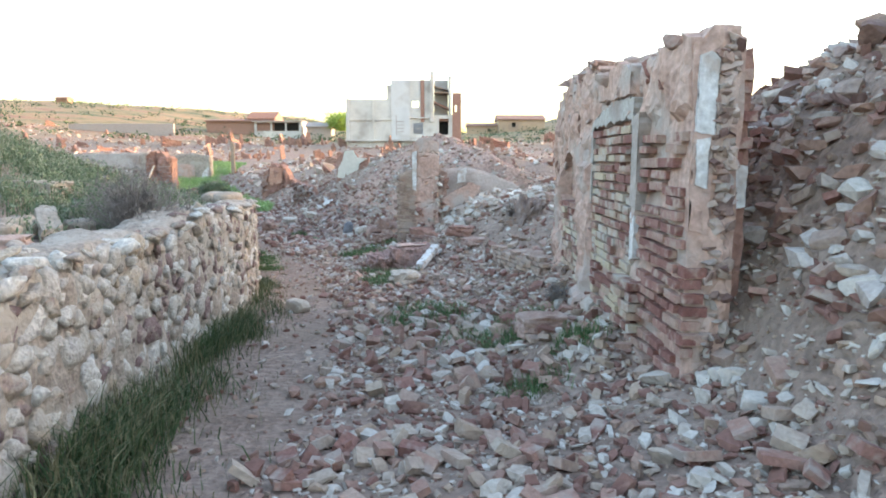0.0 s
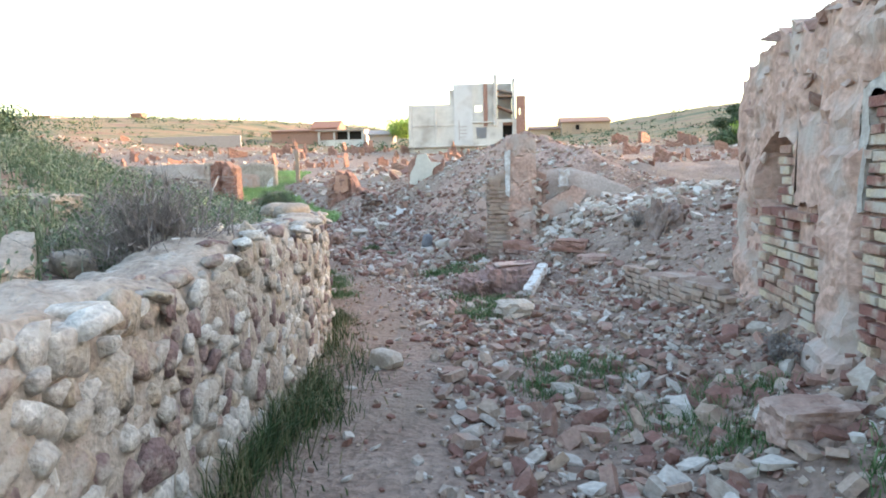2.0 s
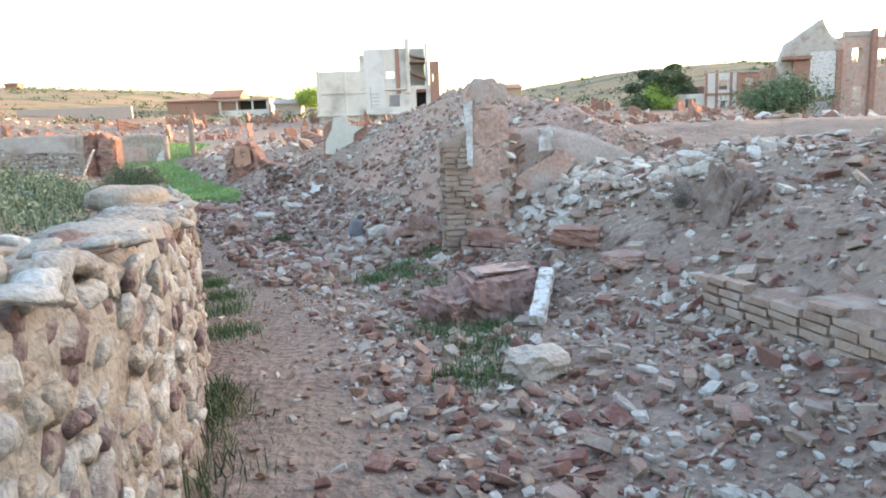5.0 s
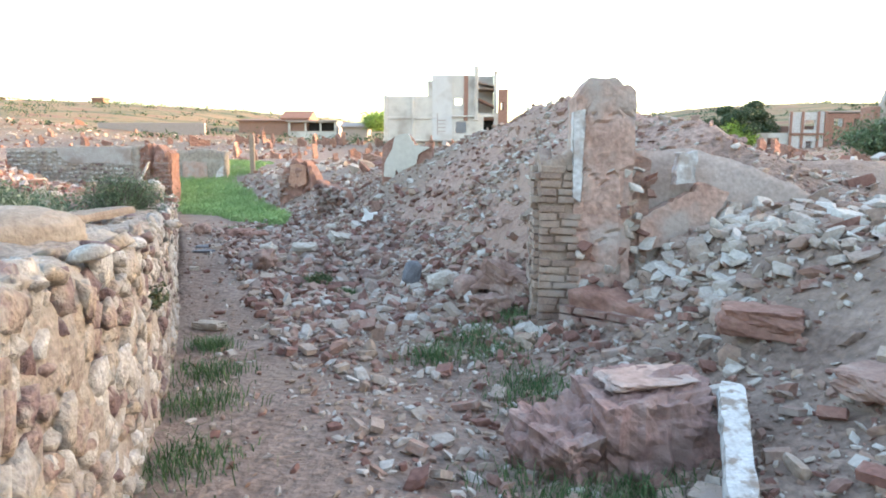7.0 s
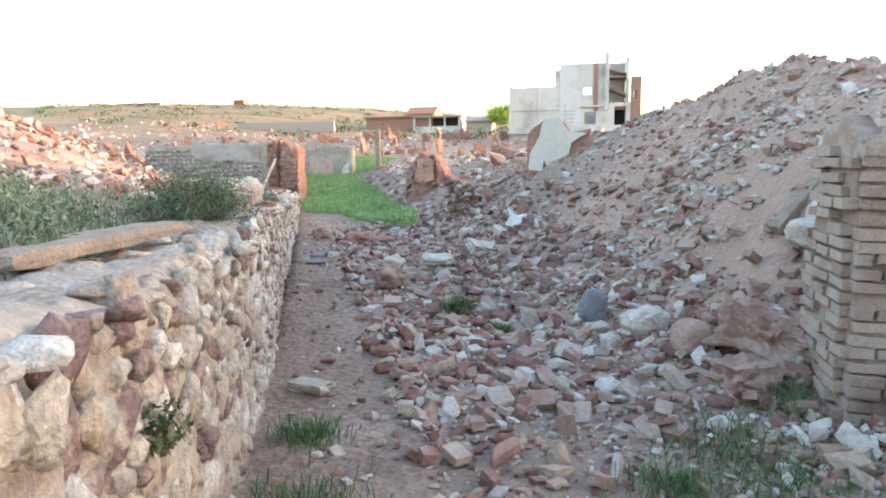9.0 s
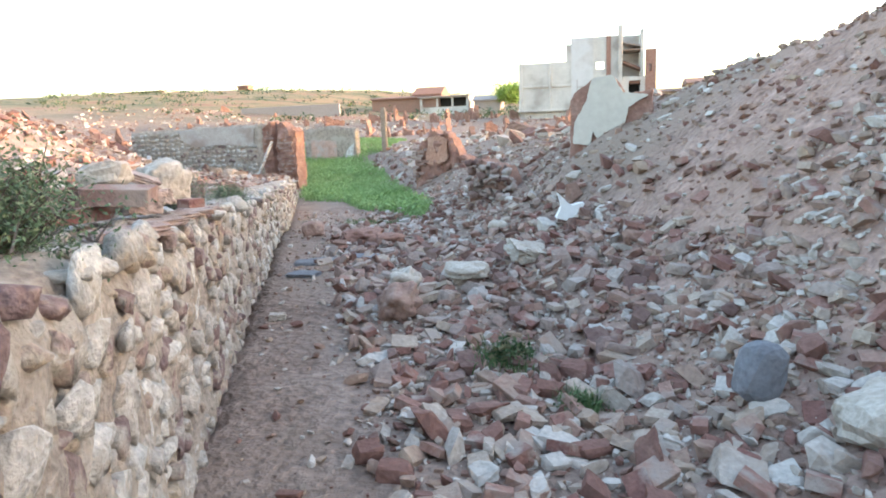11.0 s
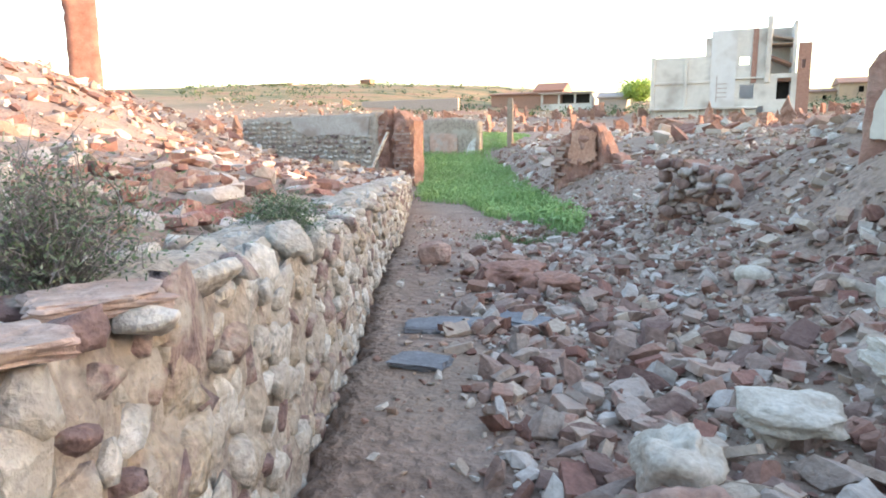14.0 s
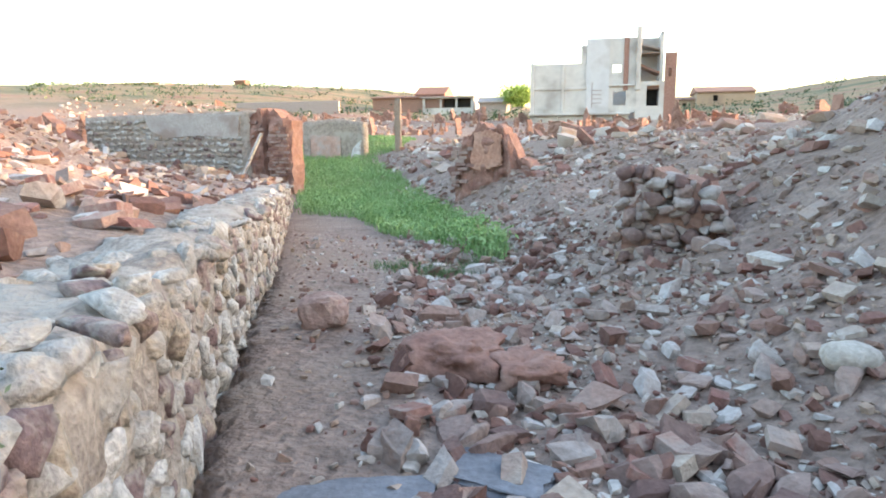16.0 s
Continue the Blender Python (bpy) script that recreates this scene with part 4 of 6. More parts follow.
rock("upright_boulder", "reddish split boulder standing in broken bricks", "boulder", SANDSTONE, (-3.98, 15.05, -0.2), (0.13, 0.2, 0.11), rz=35, seed=24, sub=4, rough=0.4, square=0.7, tilt=(-32, 10))
rock("upright_boulder", "cream crumbling stone on a red boulder", "boulder", LIMESTONE, (-3.98, 15.22, -0.08), (0.1, 0.13, 0.1), rz=15, seed=25, sub=4, rough=0.45, square=0.85, tilt=(-25, 0))
rock("plaster_slab", "white-faced masonry slab lying in bricks", "slab", LIMESTONE, (-3.66, 15.8, -0.1), (0.16, 0.11, 0.045), rz=5, seed=26, sub=4, rough=0.3, square=0.6, tilt=(14, 0))
rock("masonry_slab", "large cream and brick masonry slab tilted on rubble", "slab", LIMESTONE, (-3.2, 16.15, -0.02), (0.2, 0.14, 0.07), rz=30, seed=27, sub=4, rough=0.3, square=0.5, tilt=(16, 12))
rock("flat_stone", "long flat brown stone on the path", "stone", SANDSTONE, (-4.62, 16.6, -0.3), (0.2, 0.1, 0.06), rz=25, seed=28, rough=0.2, square=0.55)
rock("slate_slab", "flat bluish grey slate slab on the path", "slab", GREYSTONE, (-5.35, 16.75), (0.26, 0.14, 0.02), rz=20, seed=29, rough=0.15, square=0.5)
rock("slate_slab", "broken bluish grey slate slab", "slab", GREYSTONE, (-4.98, 17.0), (0.19, 0.12, 0.02), rz=-15, seed=30, rough=0.2, square=0.5)
rock("slate_slab", "thin grey slate slab lying on the street earth", "slab", GREYSTONE, (-5.2, 16.1), (0.16, 0.11, 0.018), rz=5, seed=31, rough=0.2, square=0.5)
rock("red_earth_block", "crumbled red earth masonry block across the path", "masonry lump", RED_MASONRY, (-5.32, 17.95), (0.2, 0.17, 0.085), rz=-8, seed=32, sub=4, rough=0.6, square=0.75, ridges=0.2)
rock("red_earth_block", "low crumbled lump of red earth masonry", "masonry lump", RED_MASONRY, (-5.0, 17.9), (0.17, 0.15, 0.07), rz=30, seed=39, sub=4, rough=0.6, square=0.75, ridges=0.2)
rock("wall_foot_stone", "reddish stone at the wall foot", "stone", SANDSTONE, (-6.22, 18.5), (0.14, 0.1, 0.1), rz=10, seed=33, rough=0.25, square=0.6)
rock("path_rock", "pale round stone on bare earth", "stone", LIMESTONE, (-3.75, 17.85), (0.11, 0.08, 0.06), rz=10, seed=34, rough=0.12, square=0.7, sub=2)
rock("path_rock", "white rounded stone below a stub wall", "stone", LIMESTONE, (-4.0, 19.95, -0.06), (0.12, 0.09, 0.1), rz=10, seed=35, rough=0.12, square=0.75, sub=2)
rock("flat_path_stone", "flat cream stone on the trodden earth", "stone", LIMESTONE, (-3.6, 12.35), (0.15, 0.07, 0.04), rz=-10, seed=36, rough=0.2, square=0.55, sub=2)
rock("flat_path_stone", "flat white stone on the trodden earth", "stone", LIMESTONE, (-4.85, 14.95), (0.07, 0.05, 0.025), rz=12, seed=37, rough=0.2, square=0.55, sub=2)

# a white shard and a plastered fragment on the side of the heap
shard = thing("ceramic_shard", "white broken plaster panel with a jagged edge", "plaster shard", at=(-3.05, 16.85, float(ground_z(-2.95, 16.85)) + 0.04), rz=12)
patch([(0.0, 0.02), (0.19, -0.03), (0.23, 0.06), (0.25, 0.15), (0.14, 0.13), (0.02, 0.24), (0.05, 0.12)], 0.02, CHALK, shard, "panel", seed=51, jitter=0.004)
frag = thing("plastered_fragment", "cream plastered masonry fragment leaning from the heap", "masonry fragment", at=(-3.05, 19.1, 0.35), rz=-6)
_v, _f = slab(0.95, jag([(0, 0.95), (0.25, 1.2), (0.5, 1.22), (0.65, 1.0), (0.95, 1.05)], 0.06, 12, 6), 0.16, 0.06, None, lambda u: max(-0.2, -0.1 + 0.2 * u), 33, 0.03)
link_mesh("backing", mesh_from("backing", _v, _f, RED_MASONRY, True), frag, "crumbling red brick backing")
patch([(0.04, 0.45), (0.24, 0.42), (0.27, 0.6), (0.36, 0.44), (0.62, 0.62), (0.68, 0.85), (0.9, 0.98), (0.62, 1.02), (0.5, 1.22), (0.26, 1.2), (0.2, 0.95), (0.06, 0.7)], 0.045, CREAM, frag, "plaster_face", "cream plaster face", seed=52, jitter=0.008)

# ---- stones, boards and bricks lying on the wall and on the terrace ----
rock("wall_boulder", "large smooth grey boulder lying on the wall", "boulder", TAN_ROCK, (-2.98, 9.2, 0.79), (0.23, 0.16, 0.1), rz=70, seed=41, sub=4, rough=0.1, square=0.75)
rock("wall_boulder", "rounded grey boulder behind the wall", "boulder", TAN_ROCK, (-3.3, 9.6, 0.78), (0.2, 0.14, 0.09), rz=60, seed=42, sub=4, rough=0.1, square=0.75)
rock("wall_boulder", "pale lichened boulder on the wall top", "boulder", LIMESTONE, (-4.74, 13.70, 0.75), (0.125, 0.11, 0.105), rz=65, seed=43, sub=4, rough=0.3, square=0.6)
beam("old_board", "split grey-brown board lying along the wall top", OLD_WOOD, (-3.62, 10.78, 0.74), 1.0, 0.13, 0.05, 98, 0, 7)
beam("old_board", "weathered tan board lying behind the wall", OLD_WOOD, (-3.85, 11.15, 0.72), 0.8, 0.1, 0.05, 105, 2, 8)
for i, (bx, by, bz, brz, bt, half) in enumerate([(-4.45, 13.06, 0.745, 19, 6, (0.13, 0.06, 0.035)), (-4.40, 13.44, 0.675, 66, 0, (0.04, 0.05, 0.02)), (-4.75, 13.5, 0.70, 40, 5, (0.12, 0.06, 0.03)), (-4.62, 13.0, 0.67, 70, -4, (0.13, 0.06, 0.03))]):
    _ob = place("loose_brick", shared(BRICKS, i, RED_DUSTY if i % 2 == 0 else BRICK, name="brick"), np.array((bx, by, bz)), turns(np.array([radians(brz)]), np.array([radians(bt)]), np.array([radians(bt / 2)]))[0], np.array(half))
    tagged(_ob, "broken red roof tile or brick on the wall top", "brick", "bricks on the wall")
for i, (bx, by, brz, half) in enumerate([(-4.22, 12.92, 62, (0.17, 0.1, 0.022)), (-4.37, 13.28, 66, (0.13, 0.09, 0.018)), (-4.50, 13.58, 64, (0.11, 0.08, 0.02)), (-4.62, 13.86, 66, (0.12, 0.08, 0.018)), (-4.75, 14.15, 60, (0.12, 0.09, 0.02))]):
    rock("cap_slab", "thin pinkish stone slab capping the wall edge", "slab", CAP_STONE, (bx - 0.07, by - 0.03, 0.622 - 0.012 * i), half, rz=brz, seed=120 + i, sub=3, rough=0.2, square=0.5, group="cap slabs on the wall")
rock("lichen_stone", "white lichened stone lying on bricks on the wall", "stone", LIMESTONE, (-4.60, 13.16, 0.82), (0.1, 0.08, 0.055), rz=20, seed=131, rough=0.25, square=0.6, tilt=(0, -10))
for i, (bx, by, bz, sx) in enumerate([(-4.72, 13.28, 0.70, .1), (-4.55, 13.3, 0.69, .09), (-4.95, 13.55, 0.68, .11), (-4.62, 13.52, 0.70, .07), (-4.9, 13.2, 0.72, .1)]):
    rock("stack_stone", "reddish stone in a loose stack on the wall", "stone", CAP_STONE if i % 2 else SANDSTONE, (bx, by, bz), (sx, sx * .8, sx * .6), rz=i * 50, seed=140 + i, rough=0.3, square=0.52, group="stones stacked on the wall")
_rs = np.random.RandomState(46)
for i in range(60):
    by = _rs.uniform(15.2, 19.5)
    bx = float(wall_x(by)) - _rs.uniform(0.45, 2.6)
    _ob = place("terrace_brick", shared(CHUNKS if i % 3 else BRICKS, _rs.randint(8), BRICK, name="brick"), np.array((bx, by, float(ground_z(bx, by)) + 0.04)),
                turns(_rs.uniform(0, 6.28, 1), _rs.normal(0, .2, 1), _rs.normal(0, .2, 1))[0], np.array((_rs.uniform(.05, .12), _rs.uniform(.05, .1), _rs.uniform(.025, .05))))
    tagged(_ob, "broken reddish slab or brick on the terrace rubble", "brick", "bricks on the terrace")
rock("tile_slab", "flat pinkish stone slab resting on bricks", "slab", CAP_STONE, (-4.58, 13.34, 0.80), (0.11, 0.09, 0.022), rz=25, seed=45, rough=0.15, square=0.45, tilt=(0, 22))
for i, (bx, by, sx) in enumerate([(-2.3, 4.05, .09), (-2.22, 4.3, .1), (-2.45, 4.2, .1), (-2.35, 4.5, .08), (-2.75, 4.1, .12), (-2.9, 4.5, .14), (-3.2, 4.4, .13), (-2.7, 4.9, .13), (-3.1, 3.8, .15), (-2.5, 3.7, .12)]):
    rock("terrace_stone", "rounded grey field stone among weeds behind the wall", "stone", TAN_ROCK if i % 3 else LIMESTONE, (bx, by), (sx, sx * .7, sx * .55), rz=i * 47, seed=60 + i, rough=0.16, square=0.7, group="stones behind the wall")
rock("flat_terrace_stone", "large flat reddish stone behind the wall", "stone", SANDSTONE, (-2.38, 3.45), (0.2, 0.13, 0.09), rz=20, seed=75, rough=0.2, square=0.5)
rock("terrace_slab", "long pale slab leaning among the weeds", "slab", TAN_ROCK, (-2.75, 4.6, 0.9), (0.3, 0.08, 0.06), rz=-55, seed=76, rough=0.18, square=0.5, tilt=(0, 14))
rock("terrace_slab", "long stone slab half buried in weeds", "slab", TAN_ROCK, (-3.6, 5.9), (0.35, 0.14, 0.1), rz=-20, seed=77, rough=0.18, square=0.5)


# ---- rubble ----
def scatter_xy(n, y0, y1, d0, d1, seed, keep=None):
    rs = np.random.RandomState(seed)
    y = rs.uniform(y0, y1, n)
    d = rs.uniform(d0, d1, n)
    if keep is not None:
        m = rs.rand(n) < keep(y, d)
        y, d = y[m], d[m]
    return wall_x(y) + d, y, rs


def field_of(protos, x, y, rs, size, flat=(0.5, 0.95), sink=0.35, lean=0.3):
    n = len(x)
    s = np.stack([size * rs.uniform(0.8, 1.15, n), size * rs.uniform(0.7, 1.05, n), size * rs.uniform(*flat, n)], 1)
    z = ground_z(x, y) + s[:, 2] * (1 - sink) * 0.7
    rot = turns(rs.uniform(0, 6.28, n), rs.normal(0, lean, n), rs.normal(0, lean, n))
    return rs.randint(0, len(protos), n), np.stack([x, y, z], 1), rot, s


def sizes(rs, n, lo, hi, power=2.2):
    return lo + (hi - lo) * rs.rand(n) ** power


MIXED = CHUNKS + SLABS[:4]
STREET = BROKEN + [weathered(c, RS, 0.10, 0.08) for c in SLABS[:4]]


def street_keep(y, d):
    edge = np.interp(y, [-3, 3, 5, 7, 9.5, 12, 13.5, 17, 18.5, 20, 24], [0.75, 0.8, 0.85, 0.85, 0.85, 0.8, 0.78, 0.6, 0.7, 1.0, 1.9])
    thick = np.interp(y, [-3, 3, 6, 8, 9.5, 11.5, 12.6, 16.5, 18, 20, 24], [.9, 1, .9, .7, .45, .5, .9, .95, .8, .6, .5])
    soil = ease(16.8, 18.0, y) * (1 - ease(19.6, 21, y)) * ease(1.9, 2.5, d)
    edge = edge + 0.14 * lumps(d * 0.3, y, 4.0, 17)
    return ease(edge - 0.12, edge + 0.22, d) * thick * (1 - 0.5 * soil) + 0.008


def bank_keep(y, d):
    bare = ease(12.6, 13.8, y) * (1 - ease(16.8, 19.0, y)) * ease(2.3, 3.0, d)
    return (0.1 + 0.9 * ease(-0.15, 0.4, lumps(wall_x(y) + d, y, 1.7, 21))) * (1 - 0.6 * bare)


_x, _y, _rs = scatter_xy(16500, -2.5, 24, 0.3, 3.4, 101, street_keep)
_w, _p, _r3, _s = field_of(MIXED, _x, _y, _rs, sizes(_rs, len(_x), 0.012, 0.085, 3.4) * np.interp(_y, [3.5, 5, 7, 11.2, 12.4], [0.72, 0.9, 0.7, 0.7, 1]), flat=(0.65, 1.15))
_mid = (_p[:, 1] > 12.4) & (_p[:, 1] < 17.5) & (_s[:, 0] > 0.06)
_first = np.zeros(len(_p), bool)
_first[np.nonzero(_mid)[0][:280]] = True
_past = _p[:, 1] + 0.5 * _rs.normal(0, 1, len(_p)) > 14.6
_mv, _mf = merged(STREET, np.where(_first | _past, -1, _w), _p, _r3, _s)
tagged(link_mesh("street_rubble", mesh_from("street_rubble", _mv, _mf, RUBBLE)), "loose broken bricks and stones strewn over the street", "rubble", kind="stuff")
_mv, _mf = merged(STREET, np.where(_first | ~_past, -1, _w), _p, _r3, _s)
tagged(link_mesh("lower_street_rubble", mesh_from("lower_street_rubble", _mv, _mf, RED_RUBBLE)), "brown broken bricks and stones over the lower street", "rubble", kind="stuff")
for i in np.nonzero(_first)[0]:
    _ob = place("rubble_stone", shared(STREET, int(_w[i]), BANK_STONE if _past[i] else RUBBLE_ONE, name="rubble_stone"), _p[i], _r3[i], _s[i])
    tagged(_ob, "broken building stone or brick lying in the street", "stone", "rubble stones in the street")
_x, _y, _rs = scatter_xy(42000, -2.5, 24, 0.15, 3.4, 102, lambda y, d: 0.13 + 0.8 * street_keep(y, d))
_w, _p, _r3, _s = field_of(CHUNKS, _x, _y, _rs, sizes(_rs, len(_x), 0.006, 0.034, 2.2))
_mv, _mf = merged(CHUNKS, _w, _p, _r3, _s)
tagged(link_mesh("street_gravel", mesh_from("street_gravel", _mv, _mf, RUBBLE)), "gravel and small chips over trodden earth", "gravel", kind="stuff")
_x, _y, _rs = scatter_xy(17000, -2, 42, 2.8, 9.5, 103, bank_keep)
_w, _p, _r3, _s = field_of(MIXED, _x, _y, _rs, sizes(_rs, len(_x), 0.014, 0.12, 3.8), sink=0.45)
_mv, _mf = merged(MIXED, _w, _p, _r3, _s)
tagged(link_mesh("bank_rubble", mesh_from("bank_rubble", _mv, _mf, RUBBLE)), "heaped building rubble of brick, stone and earth", "rubble", kind="stuff")
_x, _y, _rs = scatter_xy(34000, 0, 26, 2.6, 7.5, 104, lambda y, d: (0.25 + 0.75 * ease(-0.2, 0.4, lumps(wall_x(y) + d, y, 2.3, 23))) * (1 - 0.5 * ease(12.6, 13.8, y) * ease(2.6, 3.2, d)))
_w, _p, _r3, _s = field_of(CHUNKS, _x, _y, _rs, sizes(_rs, len(_x), 0.008, 0.045, 2.4), sink=0.4)
_mv, _mf = merged(CHUNKS, _w, _p, _r3, _s)
tagged(link_mesh("bank_gravel", mesh_from("bank_gravel", _mv, _mf, RUBBLE)), "small pale chips on the rubble banks", "gravel", kind="stuff")
_x, _y, _rs = scatter_xy(8200, 9, 36, -16, -0.6, 105, lambda y, d: ease(10, 16, y) * 0.9 + 0.1)
_w, _p, _r3, _s = field_of(MIXED, _x, _y, _rs, sizes(_rs, len(_x), 0.02, 0.15, 2.6), sink=0.5)
_mv, _mf = merged(MIXED, _w, _p, _r3, _s)
tagged(link_mesh("terrace_rubble", mesh_from("terrace_rubble", _mv, _mf, RED_RUBBLE)), "rubble strewn over the raised ground behind the wall", "rubble", kind="stuff")
_x, _y, _rs = scatter_xy(2300, -2, 21, 0.5, 3.9, 108, lambda y, d: street_keep(y, d) * np.interp(y, [-2, 8, 11, 12.5, 16.5, 18, 22], [.45, .45, .3, 1, 1, .4, .25]))
_n = len(_x)
_s = np.stack([_rs.uniform(0.03, 0.085, _n), _rs.uniform(0.03, 0.055, _n), _rs.uniform(0.016, 0.028, _n)], 1)
_p = np.stack([_x, _y, ground_z(_x, _y) + _rs.uniform(0.0, 0.05, _n)], 1)
_w = _rs.randint(0, 8, _n)
_mv, _mf = merged(BRICKS, _w, _p, turns(_rs.uniform(0, 6.28, _n), _rs.normal(0, .35, _n), _rs.normal(0, .35, _n)), _s)
tagged(link_mesh("broken_bricks", mesh_from("broken_bricks", _mv, _mf, BRICK_BULK)), "broken red and tan bricks strewn in the street", "bricks", kind="stuff")
_x, _y, _rs = scatter_xy(12000, 0, 30, 2.4, 8.5, 110)
_w, _p, _r3, _s = field_of(CHUNKS, _x, _y, _rs, sizes(_rs, len(_x), 0.008, 0.06, 3.0), sink=0.6)
_mv, _mf = merged(CHUNKS, _w, _p, _r3, _s)
tagged(link_mesh("earth_clods", mesh_from("earth_clods", _mv, _mf, SOIL)), "clods of reddish earth on the rubble heaps", "earth", kind="stuff")
_rs = np.random.RandomState(113)
_x, _y = 1.7 + 3.0 * _rs.rand(4200), _rs.uniform(1.6, 6.4, 4200)
_w, _p, _r3, _s = field_of(CHUNKS, _x, _y, _rs, sizes(_rs, 4200, 0.015, 0.09, 2.6), sink=0.6)
_mv, _mf = merged(CHUNKS, _w, _p, _r3, _s)
tagged(link_mesh("bank_debris", mesh_from("bank_debris", _mv, _mf, RED_RUBBLE)), "broken stones and earth packed in the bank", "rubble", kind="stuff")
# a run of pale chips down the side of the heap
_rs = np.random.RandomState(109)
_t = _rs.rand(900)
_x = -2.0 + 1.5 * _t + _rs.normal(0, .35, 900)
_y = 14.4 + 0.9 * _t + _rs.normal(0, .4, 900)
_w, _p, _r3, _s = field_of(CHUNKS, _x, _y, _rs, sizes(_rs, 900, 0.012, 0.06, 2.6), sink=0.3)
_mv, _mf = merged(CHUNKS, _w, _p, _r3, _s)
tagged(link_mesh("pale_chips", mesh_from("pale_chips", _mv, _mf, PALE_RUBBLE)), "run of pale limestone chips down the heap", "rubble", kind="stuff")
# pale limestone chips over the slope between the pillar and the ruined wall
_rs = np.random.RandomState(114)
_t = _rs.rand(2600)
_x = 0.0 + 2.6 * _t + _rs.normal(0, .3, 2600)
_y = 11.9 - 1.0 * _t + _rs.normal(0, .55, 2600)
_m = ease(-0.3, 0.3, lumps(_x, _y, 2.4, 27)) > _rs.rand(2600) * 0.8
_x, _y = _x[_m], _y[_m]
_w, _p, _r3, _s = field_of(STREET, _x, _y, _rs, sizes(_rs, len(_x), 0.015, 0.095, 2.4), sink=0.25)
_mv, _mf = merged(STREET, _w, _p, _r3, _s)
tagged(link_mesh("slope_chips", mesh_from("slope_chips", _mv, _mf, PALE_RUBBLE)), "pale limestone chips over the slope beside the pillar", "rubble", kind="stuff")
# far ruin field
_rs = np.random.RandomState(106)
_y = 29 + 90 * _rs.rand(11000) ** 1.1
_x = _rs.uniform(-0.75, 0.75, 11000) * (_y + 8) - 4
_m = (np.abs(_x - wall_x(np.minimum(_y, 44)) - 1.6) > 1.9) & ((_y < 38) | (_y > 55) | (np.abs(_x + 12.7 + (_y - 38.6) * 0.325) > 1.9))
_x, _y = _x[_m], _y[_m]
_w, _p, _r3, _s = field_of(MIXED, _x, _y, _rs, sizes(_rs, len(_x), 0.05, 0.32, 2.4), sink=0.45)
_mv, _mf = merged(MIXED, _w, _p, _r3, _s)
tagged(link_mesh("far_rubble", mesh_from("far_rubble", _mv, _mf, RUBBLE)), "wide field of tumbled ruins and stones", "rubble", kind="stuff")
# big stones at the near end of the bank, beside the ruined wall
_rs = np.random.RandomState(107)
_n = 260
_x = 1.72 + 2.3 * _rs.rand(_n) ** 1.3
_y = _rs.uniform(2.3, 5.6, _n)
_w, _p, _r3, _s = field_of(CHUNKS, _x, _y, _rs, sizes(_rs, _n, 0.03, 0.12, 2.6), sink=0.5)
for i in range(_n):
    _ob = place("bank_stone", shared(BROKEN, int(_w[i]), BANK_STONE, name="rubble_stone"), _p[i], _r3[i], _s[i])
    tagged(_ob, "large broken stone in the bank behind the wall", "stone", "large stones in the bank")

_rs = np.random.RandomState(111)
_n = 520
_hy = _rs.uniform(105, 260, _n)
_hx = _rs.uniform(-0.95, 0.75, _n) * _hy
_k = np.repeat(np.arange(_n), 34)
_q = _rs.normal(0, 1, (len(_k), 3)) * np.array((1.1, 1.1, 0.45)) * _rs.uniform(.4, 1.4, (_n, 1))[_k]
_c = np.stack([_hx[_k], _hy[_k], ground_z(_hx[_k], _hy[_k]) + 0.3], 1) + _q
HILL_SCRUB = _c

# ---- stub of a rubble wall and broken brickwork beside the meadow ----
stub = thing("rubble_wall_stub", "stub of a cobble wall sticking out of the bank", "wall", kind="structure", at=(-4.55, 20.25, -0.38), rz=-22)
_v, _f = slab(0.85, jag([(0, 0.7), (0.3, 0.95), (0.6, 0.85), (0.85, 0.5)], 0.14, 31, 6), 0.35, 0.06, None, lambda u: -0.1, 37, 0.10)
link_mesh("core", mesh_from("core", _v, _f, EARTH_BRICK), stub)
_rs = np.random.RandomState(38)
for i in range(170):
    u = _rs.uniform(0, 0.83)
    v = _rs.rand() * (0.95 - 0.45 * max(0, u - 0.5) * 2)
    place("stone", shared(STONES, _rs.randint(14), BANK_STONE, True, name="rubble_stone"), np.array((u, 0.0 + _rs.normal() * .035, v)),
          turns(_rs.uniform(-.4, .4, 1), _rs.uniform(-.4, .4, 1), _rs.uniform(-.4, .4, 1))[0], np.array((_rs.uniform(.04, .085), .07, _rs.uniform(.035, .065))), stub)
house_stub = thing("brick_ruin", "stub of a brick and orange plaster wall by the meadow", "wall", kind="structure", at=(-7.45, 27.3, -0.55), rz=-8)
_v, _f = slab(1.75, jag([(0, 0.9), (0.2, 1.35), (0.45, 1.65), (0.95, 1.6), (1.15, 1.2), (1.75, 0.8)], 0.16, 41, 5), 0.5, 0.05, lambda u, v: 0.14 * noise.noise(Vector((u * 6, v * 1.2, 3))) + 0.08 * noise.noise(Vector((u * 5, v * 5, 9))), None, 41, 0.05)
link_mesh("core", mesh_from("core", _v, _f, RED_MASONRY), house_stub, "eroded earth masonry with upright gullies")
courses(house_stub, 0.02, 0.3, 0.5, 1.3, -0.05, RED_DUSTY, seed=51, ragged=0.06, lost=0.2, pitch=0.075, height=0.055)
